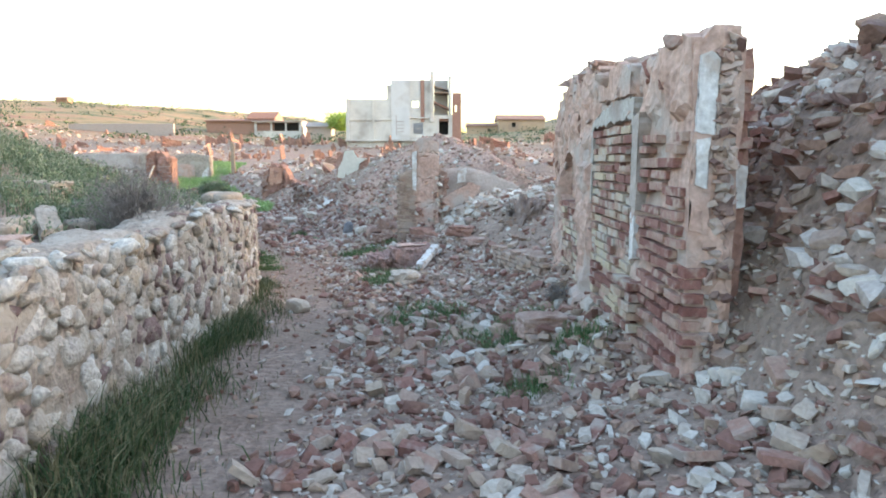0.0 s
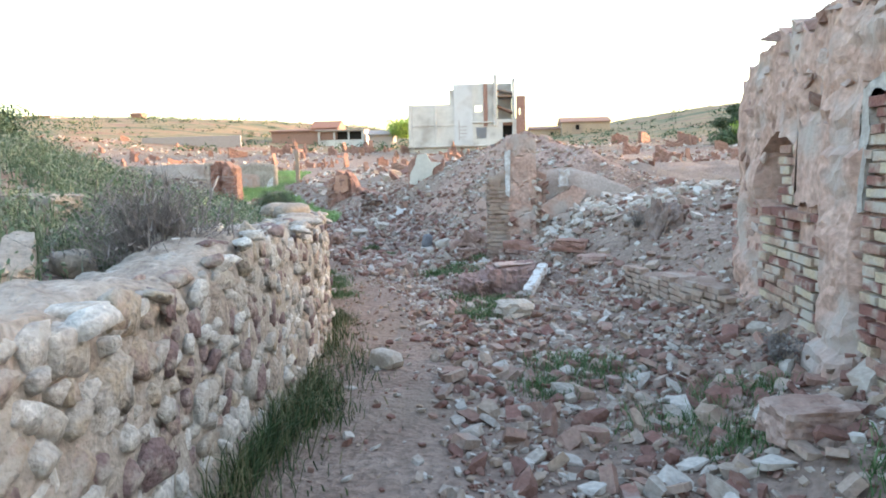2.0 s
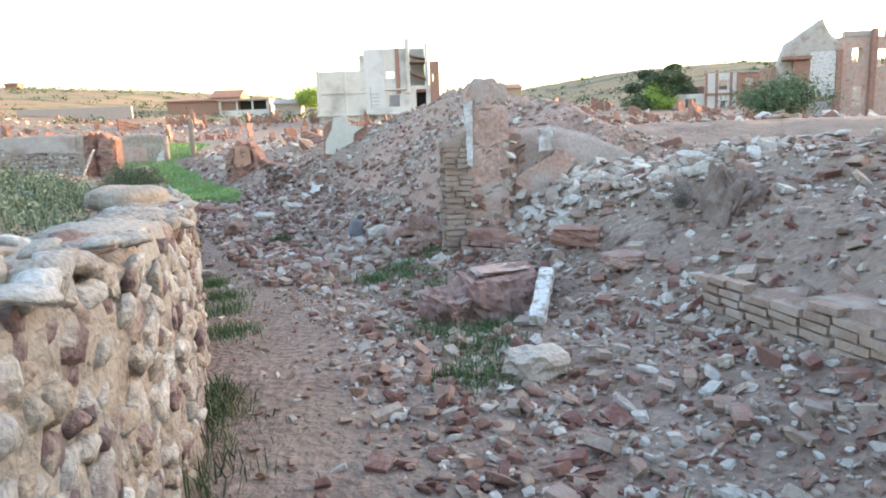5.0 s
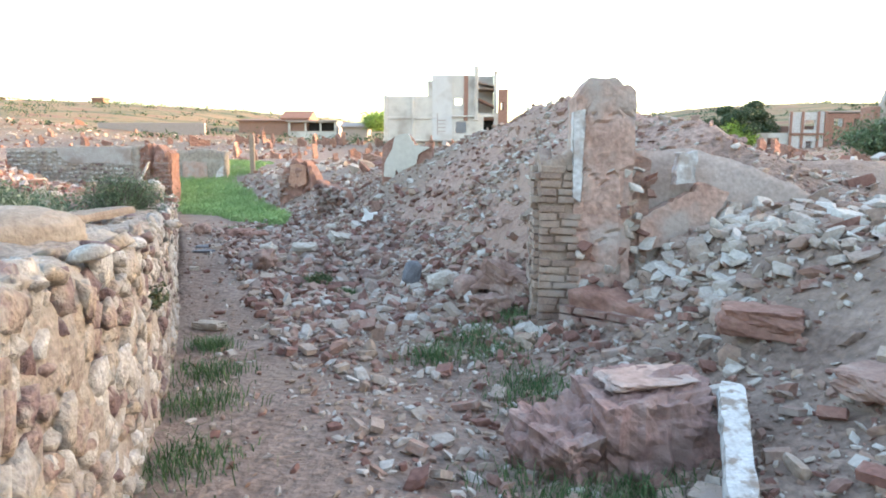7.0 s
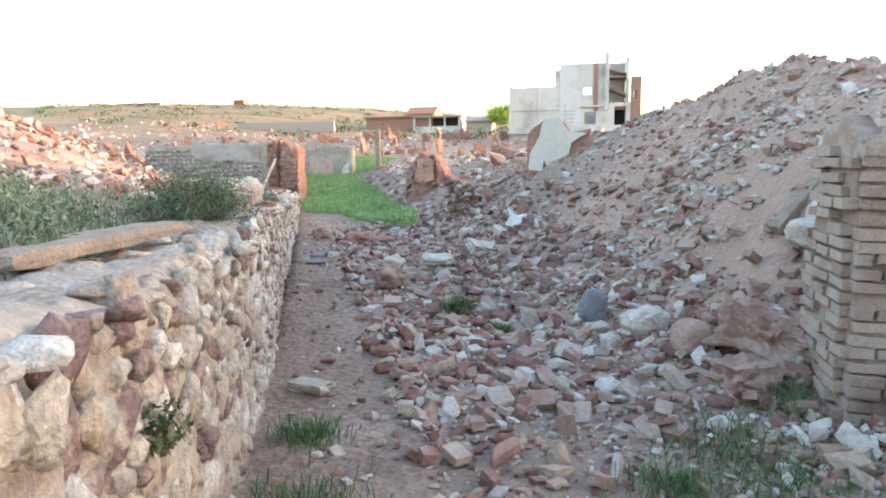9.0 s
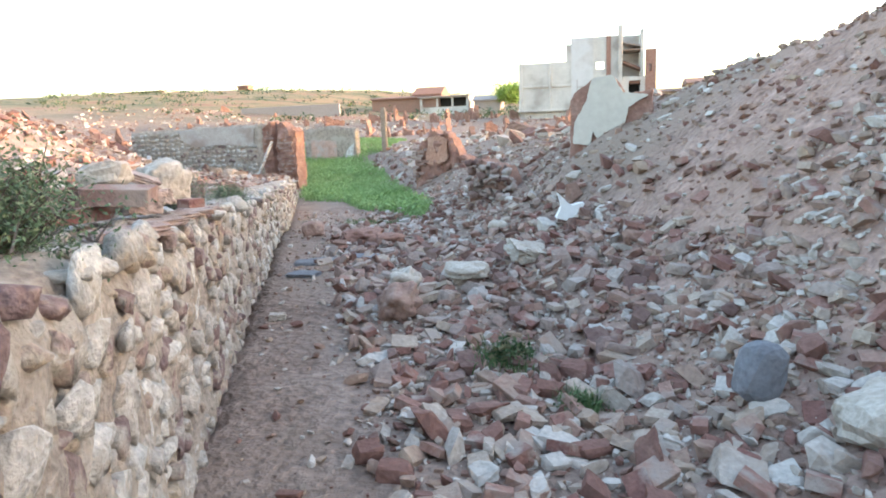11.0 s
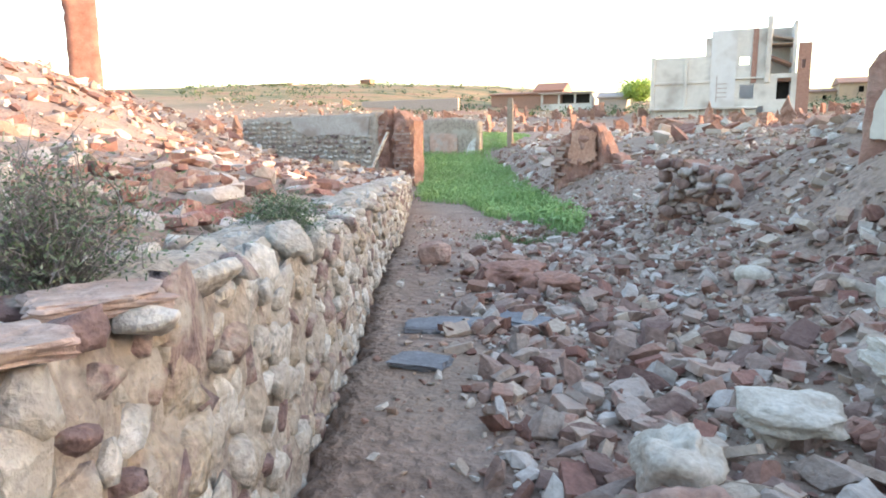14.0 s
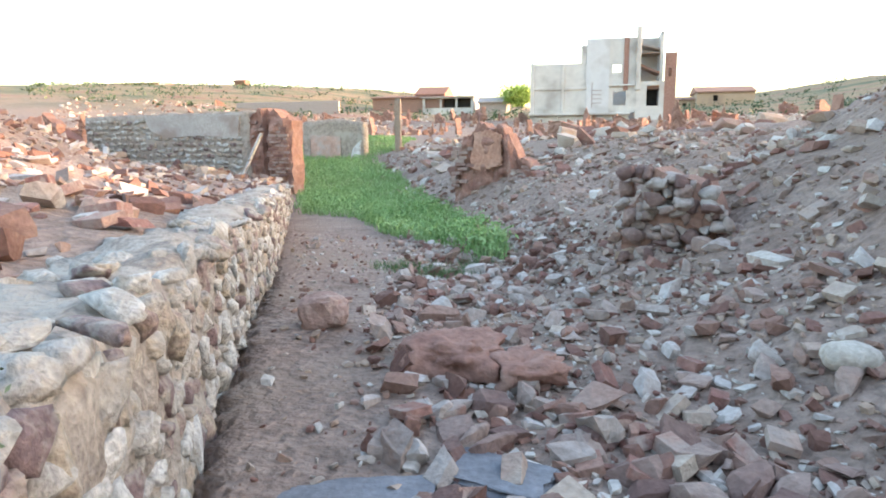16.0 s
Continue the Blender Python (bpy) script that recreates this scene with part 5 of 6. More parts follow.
courses(house_stub, 1.1, 1.45, 0.1, 1.05, -0.06, RED_DUSTY, seed=52, ragged=0.06, lost=0.2, pitch=0.075, height=0.055)
patch([(0.36, 0.85), (0.6, 0.8), (0.9, 0.9), (0.92, 1.45), (0.7, 1.56), (0.4, 1.5)], 0.06, ORANGE_PLASTER, house_stub, label="orange plaster", seed=53, jitter=0.03)

# ---- the courtyard wall and brick gate pier at the end of the low wall ----
court = thing("courtyard_wall", "cobble courtyard wall with a band of pale plaster", "wall", kind="structure", at=(-19.0, 31.2, 0.0), rz=-2)
_v, _f = slab(5.2, jag([(0, 1.5), (1.5, 1.55), (4.2, 1.6), (5.2, 1.6)], 0.05, 61, 2), 0.45, 0.12, None, lambda u: -0.4, 61, 0.03)
link_mesh("core", mesh_from("core", _v, _f, MORTAR, True), court)
_rs = np.random.RandomState(62)
_pp = [(u + _rs.normal() * .03, v + _rs.normal() * .02) for v in np.arange(0.0, 1.5, 0.15) for u in np.arange(0.1, 4.9, 0.2) if not (v > 0.9 and u > 2.2)]
for u, v in _pp[:300]:
    place("stone", shared(COBBLES, _rs.randint(14), COBBLE_ONE, True, "cobble"), np.array((u, 0.0, v)), turns(np.array([0.0]), np.array([0.0]), np.array([_rs.normal() * .15]))[0],
          np.array((_rs.uniform(.07, .11), .06, _rs.uniform(.05, .07))), court)
patch([(2.2, 1.1), (2.7, 0.92), (3.6, 0.98), (4.9, 0.9), (4.95, 1.5), (4.0, 1.56), (2.0, 1.5)], 0.05, LIME_BAND, court, "plaster_band", "pale grey plaster band", seed=63)
pier = thing("brick_gate_pier", "weathered red brick gate pier at the wall's end", "pier", at=(-14.15, 31.0, -0.55), rz=-2)
_v, _f = slab(1.6, jag([(0, 1.95), (0.4, 2.0), (0.7, 2.25), (1.1, 2.1), (1.6, 1.9)], 0.2, 65, 4), 0.6, 0.06, lambda u, v: (0.3 if 0.7 < u < 0.95 else 0) + 0.13 * noise.noise(Vector((u * 4, v * 4, 5))) + (0.12 if u < 0.7 else 0), None, 65, 0.05)
link_mesh("core", mesh_from("core", _v, _f, RED_MASONRY), pier)
courses(pier, 0.0, 0.6, 0.7, 1.9, 0.07, RED_DUSTY, seed=66, ragged=0.1, lost=0.45, pitch=0.085, length=0.3)
courses(pier, 0.96, 1.5, 0.2, 1.75, -0.05, RED_DUSTY, seed=67, ragged=0.06, lost=0.2, pitch=0.085, length=0.3)
beam("leaning_plank", "pale plank leaning against the brick pier", WHITE_WOOD, (-13.55, 30.55, 0.35), 1.5, 0.12, 0.05, 0, -62, 9)
gate = thing("gate_wall", "ruined plastered wall beside a gateway", "wall", kind="structure", at=(-15.7, 38.2, 0.0))
_v, _f = slab(2.4, jag([(0, 1.5), (1.2, 1.65), (2.4, 1.5)], 0.08, 71, 3), 0.5, 0.12, None, lambda u: -0.8, 71, 0.04)
link_mesh("core", mesh_from("core", _v, _f, MORTAR, True), gate)
patch([(0.3, 0.1), (1.5, 0.1), (1.5, 1.0), (0.3, 1.05)], 0.03, PLASTER_PINK, gate, seed=72)
patch([(1.9, 0.2), (2.25, 0.2), (2.3, 0.85), (2.0, 0.6)], 0.05, WHITE, gate, seed=73)
post = beam("gate_post", "thin grey standing gate post", OLD_WOOD, (-11.95, 38.1, 1.1), 2.4, 0.2, 0.2, 0, 90, 11)
tower = thing("brick_tower", "tall ruined brick tower lit by the low sun", "tower", at=(-75.0, 68.0, float(ground_z(-73, 68)) - 2.0), rz=50)
_v, _f = slab(3.4, jag([(0, 33.0), (3.4, 33.0)], 0.2, 81, 2), 3.4, 0.7, None, None, 81, 0.25)
link_mesh("tower_shaft", mesh_from("tower_shaft", _v, _f, TOWER_BRICK, True), tower)
_v, _f = slab(2.4, jag([(0, 8.0), (2.4, 7.0)], 0.4, 82, 3), 2.0, 0.5, None, None, 82, 0.2)
_ob = link_mesh("side_stub", mesh_from("side_stub", _v, _f, LIMESTONE, True), tower, "pale sunlit stub beside the stack")
_ob.location = (-2.9, 0.4, 0.2)


# ---- stubs of walls across the ruin field ----
_rs = np.random.RandomState(90)
STUB_MESHES = []
for i in range(6):
    wd = 0.5 + 0.25 * i
    _v, _f = slab(wd, jag([(0, 1.0 + 0.1 * i), (wd * 0.4, 1.5 - 0.1 * i), (wd, 0.8)], 0.25, 91 + i, 4), 0.45, 0.1, None, lambda u: -0.5, 91 + i, 0.13)
    STUB_MESHES.append(mesh_from("ruin_stub", _v, _f, RED_MASONRY if i % 3 else EARTH_BRICK))
for i in range(190):
    y = 34 + 84 * _rs.rand()
    x = _rs.uniform(-0.62, 0.42) * (y + 4) - 2
    if abs(x - float(wall_x(min(y, 44))) - 1.6 + max(0, y - 44) * 0.4) < 2.4:
        continue
    _ob = new("ruin_stub", STUB_MESHES[i % 6])
    k = _rs.uniform(0.3, 0.85) * (1 + max(0, y - 60) * 0.012)
    _ob.matrix_world = pose(x, y, float(ground_z(x, y)), 0, 0, _rs.uniform(-60, 60)) @ Matrix.Diagonal((k * _rs.uniform(0.4, 1.6), k, k * _rs.uniform(0.6, 1.2), 1))
    tagged(_ob, "crumbling reddish wall stub standing in the ruin field", "wall stub", "wall stubs in the ruin field")


# ---- far buildings ----
def holed(bm, x0, x1, z0, z1, y0, y1, holes=()):
    """A wall in the xz plane with openings (x0, x1, z0, z1) through it."""
    xs = sorted({x0, x1, *[h[0] for h in holes], *[h[1] for h in holes]})
    zs = sorted({z0, z1, *[h[2] for h in holes], *[h[3] for h in holes]})
    for a, b in zip(xs, xs[1:]):
        for c, d in zip(zs, zs[1:]):
            if not any(h[0] < (a + b) / 2 < h[1] and h[2] < (c + d) / 2 < h[3] for h in holes):
                box(bm, a, b, y0, y1, c, d)
    bmesh.ops.remove_doubles(bm, verts=bm.verts[:], dist=0.001)


def block(name, parent, mat, x0, x1, y0, y1, z0, z1, label="", bevel=0.03):
    bm = bmesh.new()
    box(bm, x0, x1, y0, y1, z0, z1, bevel)
    return part(name, bm, mat, parent, label)


apt = thing("apartment_ruin", "gutted pale concrete house with exposed rooms and torn edges", "ruined house")
apt.matrix_world = Matrix.Translation((0.384, -1.5, -0.19)) @ Matrix.Scale(1.177, 4)
bm = bmesh.new(); holed(bm, -11.8, -6.5, 3.5, 8.25, 82.0, 82.35); left_wall = part("left_wall", bm, CONCRETE, apt)
block("beam", left_wall, CONCRETE, -11.85, -6.4, 81.88, 82.0, 5.75, 6.0)
block("pilaster", left_wall, CONCRETE, -11.9, -11.55, 81.85, 82.0, 3.5, 8.35)
block("pilaster", left_wall, CONCRETE, -8.85, -8.55, 81.85, 82.0, 3.5, 8.2)
block("ledge", apt, CONCRETE, -12.0, -2.3, 81.6, 82.2, 3.3, 3.52, "stained projecting concrete ledge")
bm = bmesh.new(); holed(bm, -11.8, -2.4, 0.0, 3.3, 82.1, 82.4, [(-7.1, -5.6, 2.0, 2.8), (-4.9, -3.6, 2.0, 2.8), (-2.9, -2.5, 2.0, 2.8)]); basement = part("basement_wall", bm, CONCRETE, apt)
for x in (-11.4, -9.2, -7.5, -5.2, -3.3):
    block("pilaster", basement, CONCRETE, x - 0.13, x + 0.13, 81.95, 82.1, 0.0, 3.3)
bm = bmesh.new(); holed(bm, -6.5, -4.3, 3.5, 10.5, 81.9, 82.3); white_wall = part("white_wall", bm, PALE_BLUE, apt, "bluish white rendered stair wall")
for z in (4.4, 4.8, 5.2, 5.6):
    block("stair_mark", white_wall, GREY_PLASTER, -5.9, -5.0, 81.87, 81.9, z, z + 0.08, bevel=0)
block("stair_mark", white_wall, GREY_PLASTER, -5.95, -5.87, 81.87, 81.9, 4.0, 6.4, bevel=0)
block("torn_edge", apt, CONCRETE, -7.0, -6.5, 81.95, 82.3, 8.2, 9.9)
bm = bmesh.new(); holed(bm, -4.3, -1.8, 3.5, 10.5, 82.0, 82.3, [(-4.05, -3.2, 7.3, 8.05), (-3.9, -2.7, 4.2, 5.5)]); part("inner_wall", bm, CONCRETE, apt)
block("brick_strip", apt, RED_MASONRY, -3.0, -2.55, 81.85, 82.0, 5.6, 10.5, "red brick strip of a torn wall")
block("tall_pilaster", apt, CONCRETE, -1.85, -1.42, 81.6, 82.3, 5.6, 11.45, "tall pale pilaster rising over the roof")
block("floor_slab", apt, CONCRETE, -4.3, -1.8, 81.7, 82.0, 6.0, 6.15)
bm = bmesh.new(); holed(bm, -1.42, 0.3, 5.9, 10.8, 85.0, 85.3); part("back_wall", bm, CONCRETE, apt, "soot-stained back wall of an open room")
block("floor_slab", apt, EARTH_BRICK, -1.42, 0.7, 82.3, 85.2, 5.7, 6.0)
bm = bmesh.new()
box(bm, -1.2, 1.2, -1.2, 1.2, -0.12, 0.12, 0.03)
_ob = part("fallen_floor", bm, EARTH_BRICK, apt, "sagging broken floor")
_ob.matrix_local = pose(-0.5, 83.9, 7.6, 0, 24, 0)
bm = bmesh.new()
box(bm, -1.0, 1.0, -1.1, 1.1, -0.1, 0.1, 0.03)
_ob = part("fallen_floor", bm, GREY_PLASTER, apt, "hanging remnant of an upper floor")
_ob.matrix_local = pose(-0.45, 84.0, 9.7, 0, 14, 0)
_ob = block("roof_rafter", apt, OLD_WOOD, -1.4, 0.4, 82.4, 85.0, 9.0, 9.15)
bm = bmesh.new(); holed(bm, -1.8, 0.8, 0.0, 6.4, 81.95, 82.3, [(-0.8, 0.35, 4.1, 6.0), (-0.9, 0.4, 1.3, 2.7)]); part("front_wall", bm, CONCRETE, apt, "cream rendered lower front")
# added black panel that paints the shade behind the front openings
block("shade_panel", apt, SHADE_BLACK, -1.3, 0.3, 83.4, 83.6, 1.2, 5.7)
bm = bmesh.new(); holed(bm, 0.8, 1.85, 0.0, 9.0, 82.0, 82.4, [(1.1, 1.4, 6.8, 7.6)]); part("brick_corner", bm, RED_MASONRY, apt, "orange brick corner catching the sun")
block("side_wall", apt, RED_MASONRY, 1.45, 1.85, 82.4, 90.0, 0.0, 8.8)
block("side_wall", apt, CONCRETE, -11.8, -11.4, 82.35, 90.0, 0.0, 8.0)
block("partition", apt, CONCRETE, 0.35, 0.65, 82.3, 86.0, 5.9, 11.0)
block("back_wall", apt, CONCRETE, -11.4, 1.3, 89.7, 90.0, 0.0, 7.0)


def house(name, label, at, w, d, h, ridge, wall_mat, roof_mat, windows=(), rz=0, category="house"):
    th = thing(name, label, category, at=at, rz=rz)
    bm = bmesh.new(); holed(bm, -w / 2, w / 2, -3.0, h, 0, 0.3, windows); front = part("front_wall", bm, wall_mat, th)
    # tan houses get a white right side: sunlight put into the wall colour
    block("side_wall", th, WHITE if wall_mat is TAN_WALL else wall_mat, w / 2 - 0.3, w / 2 + 0.02, 0.3, d, -3.0, h)
    block("side_wall", th, wall_mat, -w / 2, -w / 2 + 0.3, 0.3, d, -3.0, h)
    block("back_wall", th, wall_mat, -w / 2 + 0.3, w / 2 - 0.3, d - 0.3, d, -3.0, h)
    # added black panel in place of the unlit room behind the windows
    block("shade_panel", th, SHADE_BLACK, -w / 2 + 0.4, w / 2 - 0.4, 1.2, 1.4, -2.0, h - 0.1)
    bm = bmesh.new()
    prof = [(-0.5, h - 0.05), (d / 2, h + ridge), (d + 0.5, h - 0.05), (d + 0.5, h - 0.25), (-0.5, h - 0.25)]
    a = [bm.verts.new((-w / 2 - 0.3, y, z)) for y, z in prof]
    b = [bm.verts.new((w / 2 + 0.3, y, z)) for y, z in prof]
    bm.faces.new(a); bm.faces.new(b[::-1])
    for i in range(5):
        bm.faces.new((a[i], b[i], b[(i + 1) % 5], a[(i + 1) % 5]))
    bmesh.ops.recalc_face_normals(bm, faces=bm.faces[:])
    part("roof", bm, roof_mat, th)
    for x0, x1, z0, z1 in windows:
        block("window_sill", front, OLD_WOOD, x0 - 0.06, x1 + 0.06, -0.05, 0.02, z0 - 0.1, z0)
    return th


house("farm_house", "tan rendered farmhouse with small dark windows and a gable end whitened as sunlit", (20.8, 178.0, 8.3), 12.2, 12.0, 3.3, 1.4, TAN_WALL, EARTH_BRICK, [(-2.6, -1.6, 1.2, 2.4), (1.8, 4.0, -0.4, 0.4)])
house("barn", "low tan barn beside a farmhouse", (10.6, 181.0, 7.9), 8.0, 9.0, 2.2, 0.8, TAN_WALL, EARTH_BRICK, [(1.4, 2.2, 0.5, 1.3)])
house("warehouse", "low warehouse with a red roof and open bays", (-39.2, 130, 6.7), 13.0, 8.0, 1.9, 0.4, EARTH_BRICK, EARTH_BRICK, [])
house("red_shed", "small red-roofed brick farm shed", (-35.4, 131.5, 6.9), 5.0, 6.0, 2.2, 1.4, RED_MASONRY, ROOF, [])
house("open_shed", "open-fronted farm shed with dark bays", (-31.8, 129.5, 6.6), 9.0, 6.0, 1.9, 0.1, CONCRETE, GREY_PLASTER, [(-4.1, -1.4, 0.0, 1.5), (-1.1, 1.4, 0.0, 1.5), (1.7, 4.1, 0.0, 1.5)])
house("white_hut", "small whitewashed hut below the hill", (-23.6, 128, 6.6), 4.6, 4.0, 0.8, 0.8, GREY_PLASTER, GREY_PLASTER, [])
house("hill_house", "low stone house on the hill crest", (-103.5, 190, 14.5), 19, 8, 1.6, 0.4, EARTH_BRICK, EARTH_BRICK, [(-3, -1, 0.3, 1.2)])
house("hill_house", "long low house on the far hill", (-146, 192, 16.9), 22, 8, 1.7, 0.4, TAN_WALL, EARTH_BRICK, [])
house("hill_tower", "squat stone turret on the hill crest", (-106.5, 189, 15.0), 3.2, 3.0, 3.0, 0.5, EARTH_BRICK, EARTH_BRICK, [])
block("estate_wall", None, GREY_PLASTER, -64, -46, 115, 115.5, 3.0, 7.2)
tagged(bpy.data.objects["estate_wall"], "long grey boundary wall below the hill", "wall", kind="structure")

row = thing("ruined_terrace", "roofless two-storey houses with white and orange rooms", "ruined house")
bm = bmesh.new(); holed(bm, 37.2, 41.3, 0.0, 7.3, 92, 92.4, [(38.9, 40.2, 5.2, 6.4), (39.2, 40.0, 2.6, 3.8)]); part("front_wall", bm, WHITE, row)
bm = bmesh.new(); holed(bm, 41.3, 46.8, 0.0, 7.2, 92.4, 92.8, [(42.6, 43.8, 5.6, 6.6), (45.0, 46.2, 5.4, 6.6), (42.6, 43.8, 2.8, 3.8)]); part("brick_front", bm, RED_MASONRY, row)
bm = bmesh.new(); holed(bm, 32.6, 37.2, 0.0, 4.8, 92.2, 92.6, [(34.6, 36.0, 3.0, 4.2)]); part("low_front", bm, CONCRETE, row)
block("beam", row, EARTH_BRICK, 37.0, 41.4, 91.8, 92.0, 4.5, 4.8)
for x in (37.2, 38.6, 40.5, 41.4):
    block("pilaster", row, RED_MASONRY, x - 0.15, x + 0.15, 91.8, 92.0, 0, 7.4)
block("side_wall", row, CONCRETE, 46.5, 46.8, 92.8, 99, 0, 7.2)
block("back_wall", row, EARTH_BRICK, 37.2, 46.5, 98.6, 99, 0, 6.0)
_ob = block("roof_remnant", row, GREY_PLASTER, 41.0, 46.5, 92.2, 97, 7.3, 7.5, "grey remnant of a roof")
church = thing("gutted_hall", "tall roofless hall with a sloping broken gable", "ruined church")
_v, _f = slab(4.2, jag([(0, 3.7), (0.5, 5.5), (3.2, 7.3), (3.35, 6.2), (4.2, 5.7)], 0.12, 95, 1), 0.5, 0.3, None, lambda u: -1.0, 95, 0.06)
_ob = link_mesh("gable_wall", mesh_from("gable_wall", _v, _f, LIME_BAND, True), church)
bm = bmesh.new(); holed(bm, 27.8, 34.0, 0.0, 6.4, 50.05, 50.5, [(28.8, 29.5, 4.7, 5.7), (30.6, 31.4, 4.4, 5.6), (29.0, 29.9, 1.8, 3.2), (31.4, 32.4, 1.8, 3.4)]); part("nave_wall", bm, PLASTER_PINK, church, "brown nave wall with empty windows")
block("brick_pier", church, RED_MASONRY, 30.0, 30.4, 49.8, 50.05, 0.5, 6.9)
block("torn_edge", church, GREY_PLASTER, 28.2, 30.2, 50.0, 50.4, 6.4, 6.8)
block("torn_edge", church, GREY_PLASTER, 31.2, 33.4, 50.05, 50.45, 6.4, 7.3)
_ob.location = (23.6, 50.0, 0.5)
block("white_panel", church, WHITE, 25.7, 27.5, 49.7, 49.95, 2.6, 5.5, "whitewashed room wall")
block("brick_pier", church, RED_MASONRY, 24.6, 25.6, 49.6, 49.95, 1.0, 5.0)
block("brick_pier", church, RED_MASONRY, 27.5, 27.9, 49.6, 49.95, 1.0, 5.6)
block("side_wall", church, RED_MASONRY, 23.2, 23.6, 50.0, 51.5, 0.5, 4.6)
block("broken_floor", church, EARTH_BRICK, 23.8, 25.6, 49.3, 49.95, 5.0, 5.25)
cpost = rock("concrete_post", "short pale round-topped concrete post", "post", GREY_PLASTER, (3.55, 13.3), (0.09, 0.08, 0.2), seed=88, rough=0.06, square=0.6)


# ---- plants ----
def blades(x, y, z, h, w, lean, rs):
    """Bent grass blades: five points, three triangles each."""
    n = len(x)
    a = rs.uniform(0, 6.28, n)
    dx, dy = np.cos(a), np.sin(a)
    b = rs.uniform(0, 6.28, n)
    l = lean * h * rs.uniform(0.2, 1.0, n)
    p = np.stack([x, y, z], 1)
    side = np.stack([dx, dy, np.zeros(n)], 1) * (w / 2)[:, None]
    mid = p + np.stack([np.cos(b) * l * 0.35, np.sin(b) * l * 0.35, h * 0.6], 1)
    tip = p + np.stack([np.cos(b) * l, np.sin(b) * l, h * (1 - 0.25 * lean)], 1)
    v = np.stack([p - side, p + side, mid - side * 0.8, mid + side * 0.8, tip], 1)
    f = np.array([[0, 1, 3], [0, 3, 2], [2, 3, 4]])[None] + (np.arange(n) * 5)[:, None, None]
    return v.reshape(-1, 3), f.reshape(-1, 3)


def leaves(c, rs, size, droop=0.4):
    """Small pointed leaves, two triangles each, at the points c."""
    n = len(c)
    u = rs.normal(size=(n, 3))
    u /= np.linalg.norm(u, axis=1)[:, None]
    w = np.cross(u, rs.normal(size=(n, 3)))
    w /= np.linalg.norm(w, axis=1)[:, None]
    s = size * rs.uniform(0.6, 1.4, n)
    a, b = u * s[:, None], w * (s * 0.38)[:, None]
    v = np.stack([c - a, c + b, c + a, c - b], 1)
    f = np.array([[0, 1, 2], [0, 2, 3]])[None] + (np.arange(n) * 4)[:, None, None]
    return v.reshape(-1, 3), f.reshape(-1, 3)


def tufted(n, tufts, spread, rs):
    k = rs.randint(0, len(tufts), n)
    q = np.array(tufts)[k]
    return q[:, 0] + rs.normal(0, 1, n) * spread * q[:, 2], q[:, 1] + rs.normal(0, 1, n) * spread * q[:, 2]


_rs = np.random.RandomState(200)
_y = 1.2 + 7.2 * _rs.rand(22000) ** 1.6
_d = np.abs(_rs.normal(0, 0.17, 22000)) * np.interp(_y, [1, 3, 7, 9], [1.6, 1.4, 1.1, 0.5]) + 0.01
_m = _rs.rand(22000) < (0.12 + 0.88 * ease(-0.2, 0.3, lumps(_d * 3, _y, 3.0, 31))) * np.interp(_y, [1.2, 4, 6, 8.4], [0.9, 0.8, 0.75, 0.45])
_x, _y, _d = (wall_x(_y) + _d)[_m], _y[_m], _d[_m]
_h = _rs.uniform(0.06, 0.24, len(_x)) * (1.15 - np.clip(_d * 1.6, 0, 0.8)) * np.interp(_y, [1.2, 4.5, 6.5, 8.4], [2.1, 1.5, 1.0, 0.7])
_v, _f = blades(_x, _y, ground_z(_x, _y) - 0.01, _h, _rs.uniform(0.003, 0.009, len(_x)), 0.9, _rs)
tagged(link_mesh("wall_grass", mesh_from("wall_grass", _v, _f, GRASS)), "dark green grass along the wall foot", "grass", kind="stuff")
_tufts = [(-.19, 6.5, 1.3), (0.05, 6.3, 1.1), (0.3, 5.3, 1.2), (0.65, 5.45, 1.0), (-0.3, 5.9, .8), (0.45, 4.9, .8), (-.72, 8.9, 1.2), (-0.95, 9.45, 1.3), (-0.6, 9.5, 1.0), (-0.85, 8.3, 1.0), (-1.0, 10.9, 1.0),
          (-1.15, 11.6, 1.1), (-.9, 10.5, .9), (-3.05, 11.0, 1.0), (-2.85, 10.4, 1.0), (-2.6, 9.6, 1.1), (-3.3, 11.7, .6), (-1.35, 11.9, .9), (-1.6, 11.5, .8), (-1.0, 12.3, .7), (-3.15, 14.45, 0.9), (-2.7, 13.9, .4),
          (-6.6, 21.3, 1.2), (-6.1, 21.0, 1.0), (-5.9, 21.8, 1.2), (0.9, 4.3, .7), (0.55, 3.9, .7)]
_x, _y = tufted(11000, _tufts, 0.13, _rs)
_v, _f = blades(_x, _y, ground_z(_x, _y) - 0.01, _rs.uniform(0.04, 0.15, len(_x)), _rs.uniform(0.003, 0.008, len(_x)), 0.9, _rs)
tagged(link_mesh("street_weeds", mesh_from("street_weeds", _v, _f, STREET_WEED)), "small green weeds growing between the stones", "weeds", kind="stuff")
_rs = np.random.RandomState(201)
_y = _rs.uniform(21.6, 44, 60000)
_w0 = np.interp(_y, [21.6, 23.4, 23.9, 26.3, 27.0, 44], [2.4, 2.0, 1.6, 1.3, 0.05, 0.0])
_w1 = np.interp(_y, [21.6, 23, 24, 27, 29, 34, 44], [2.6, 2.9, 3.0, 3.2, 3.3, 3.3, 3.0])
_d = _w0 + (_w1 - _w0) * _rs.rand(60000)
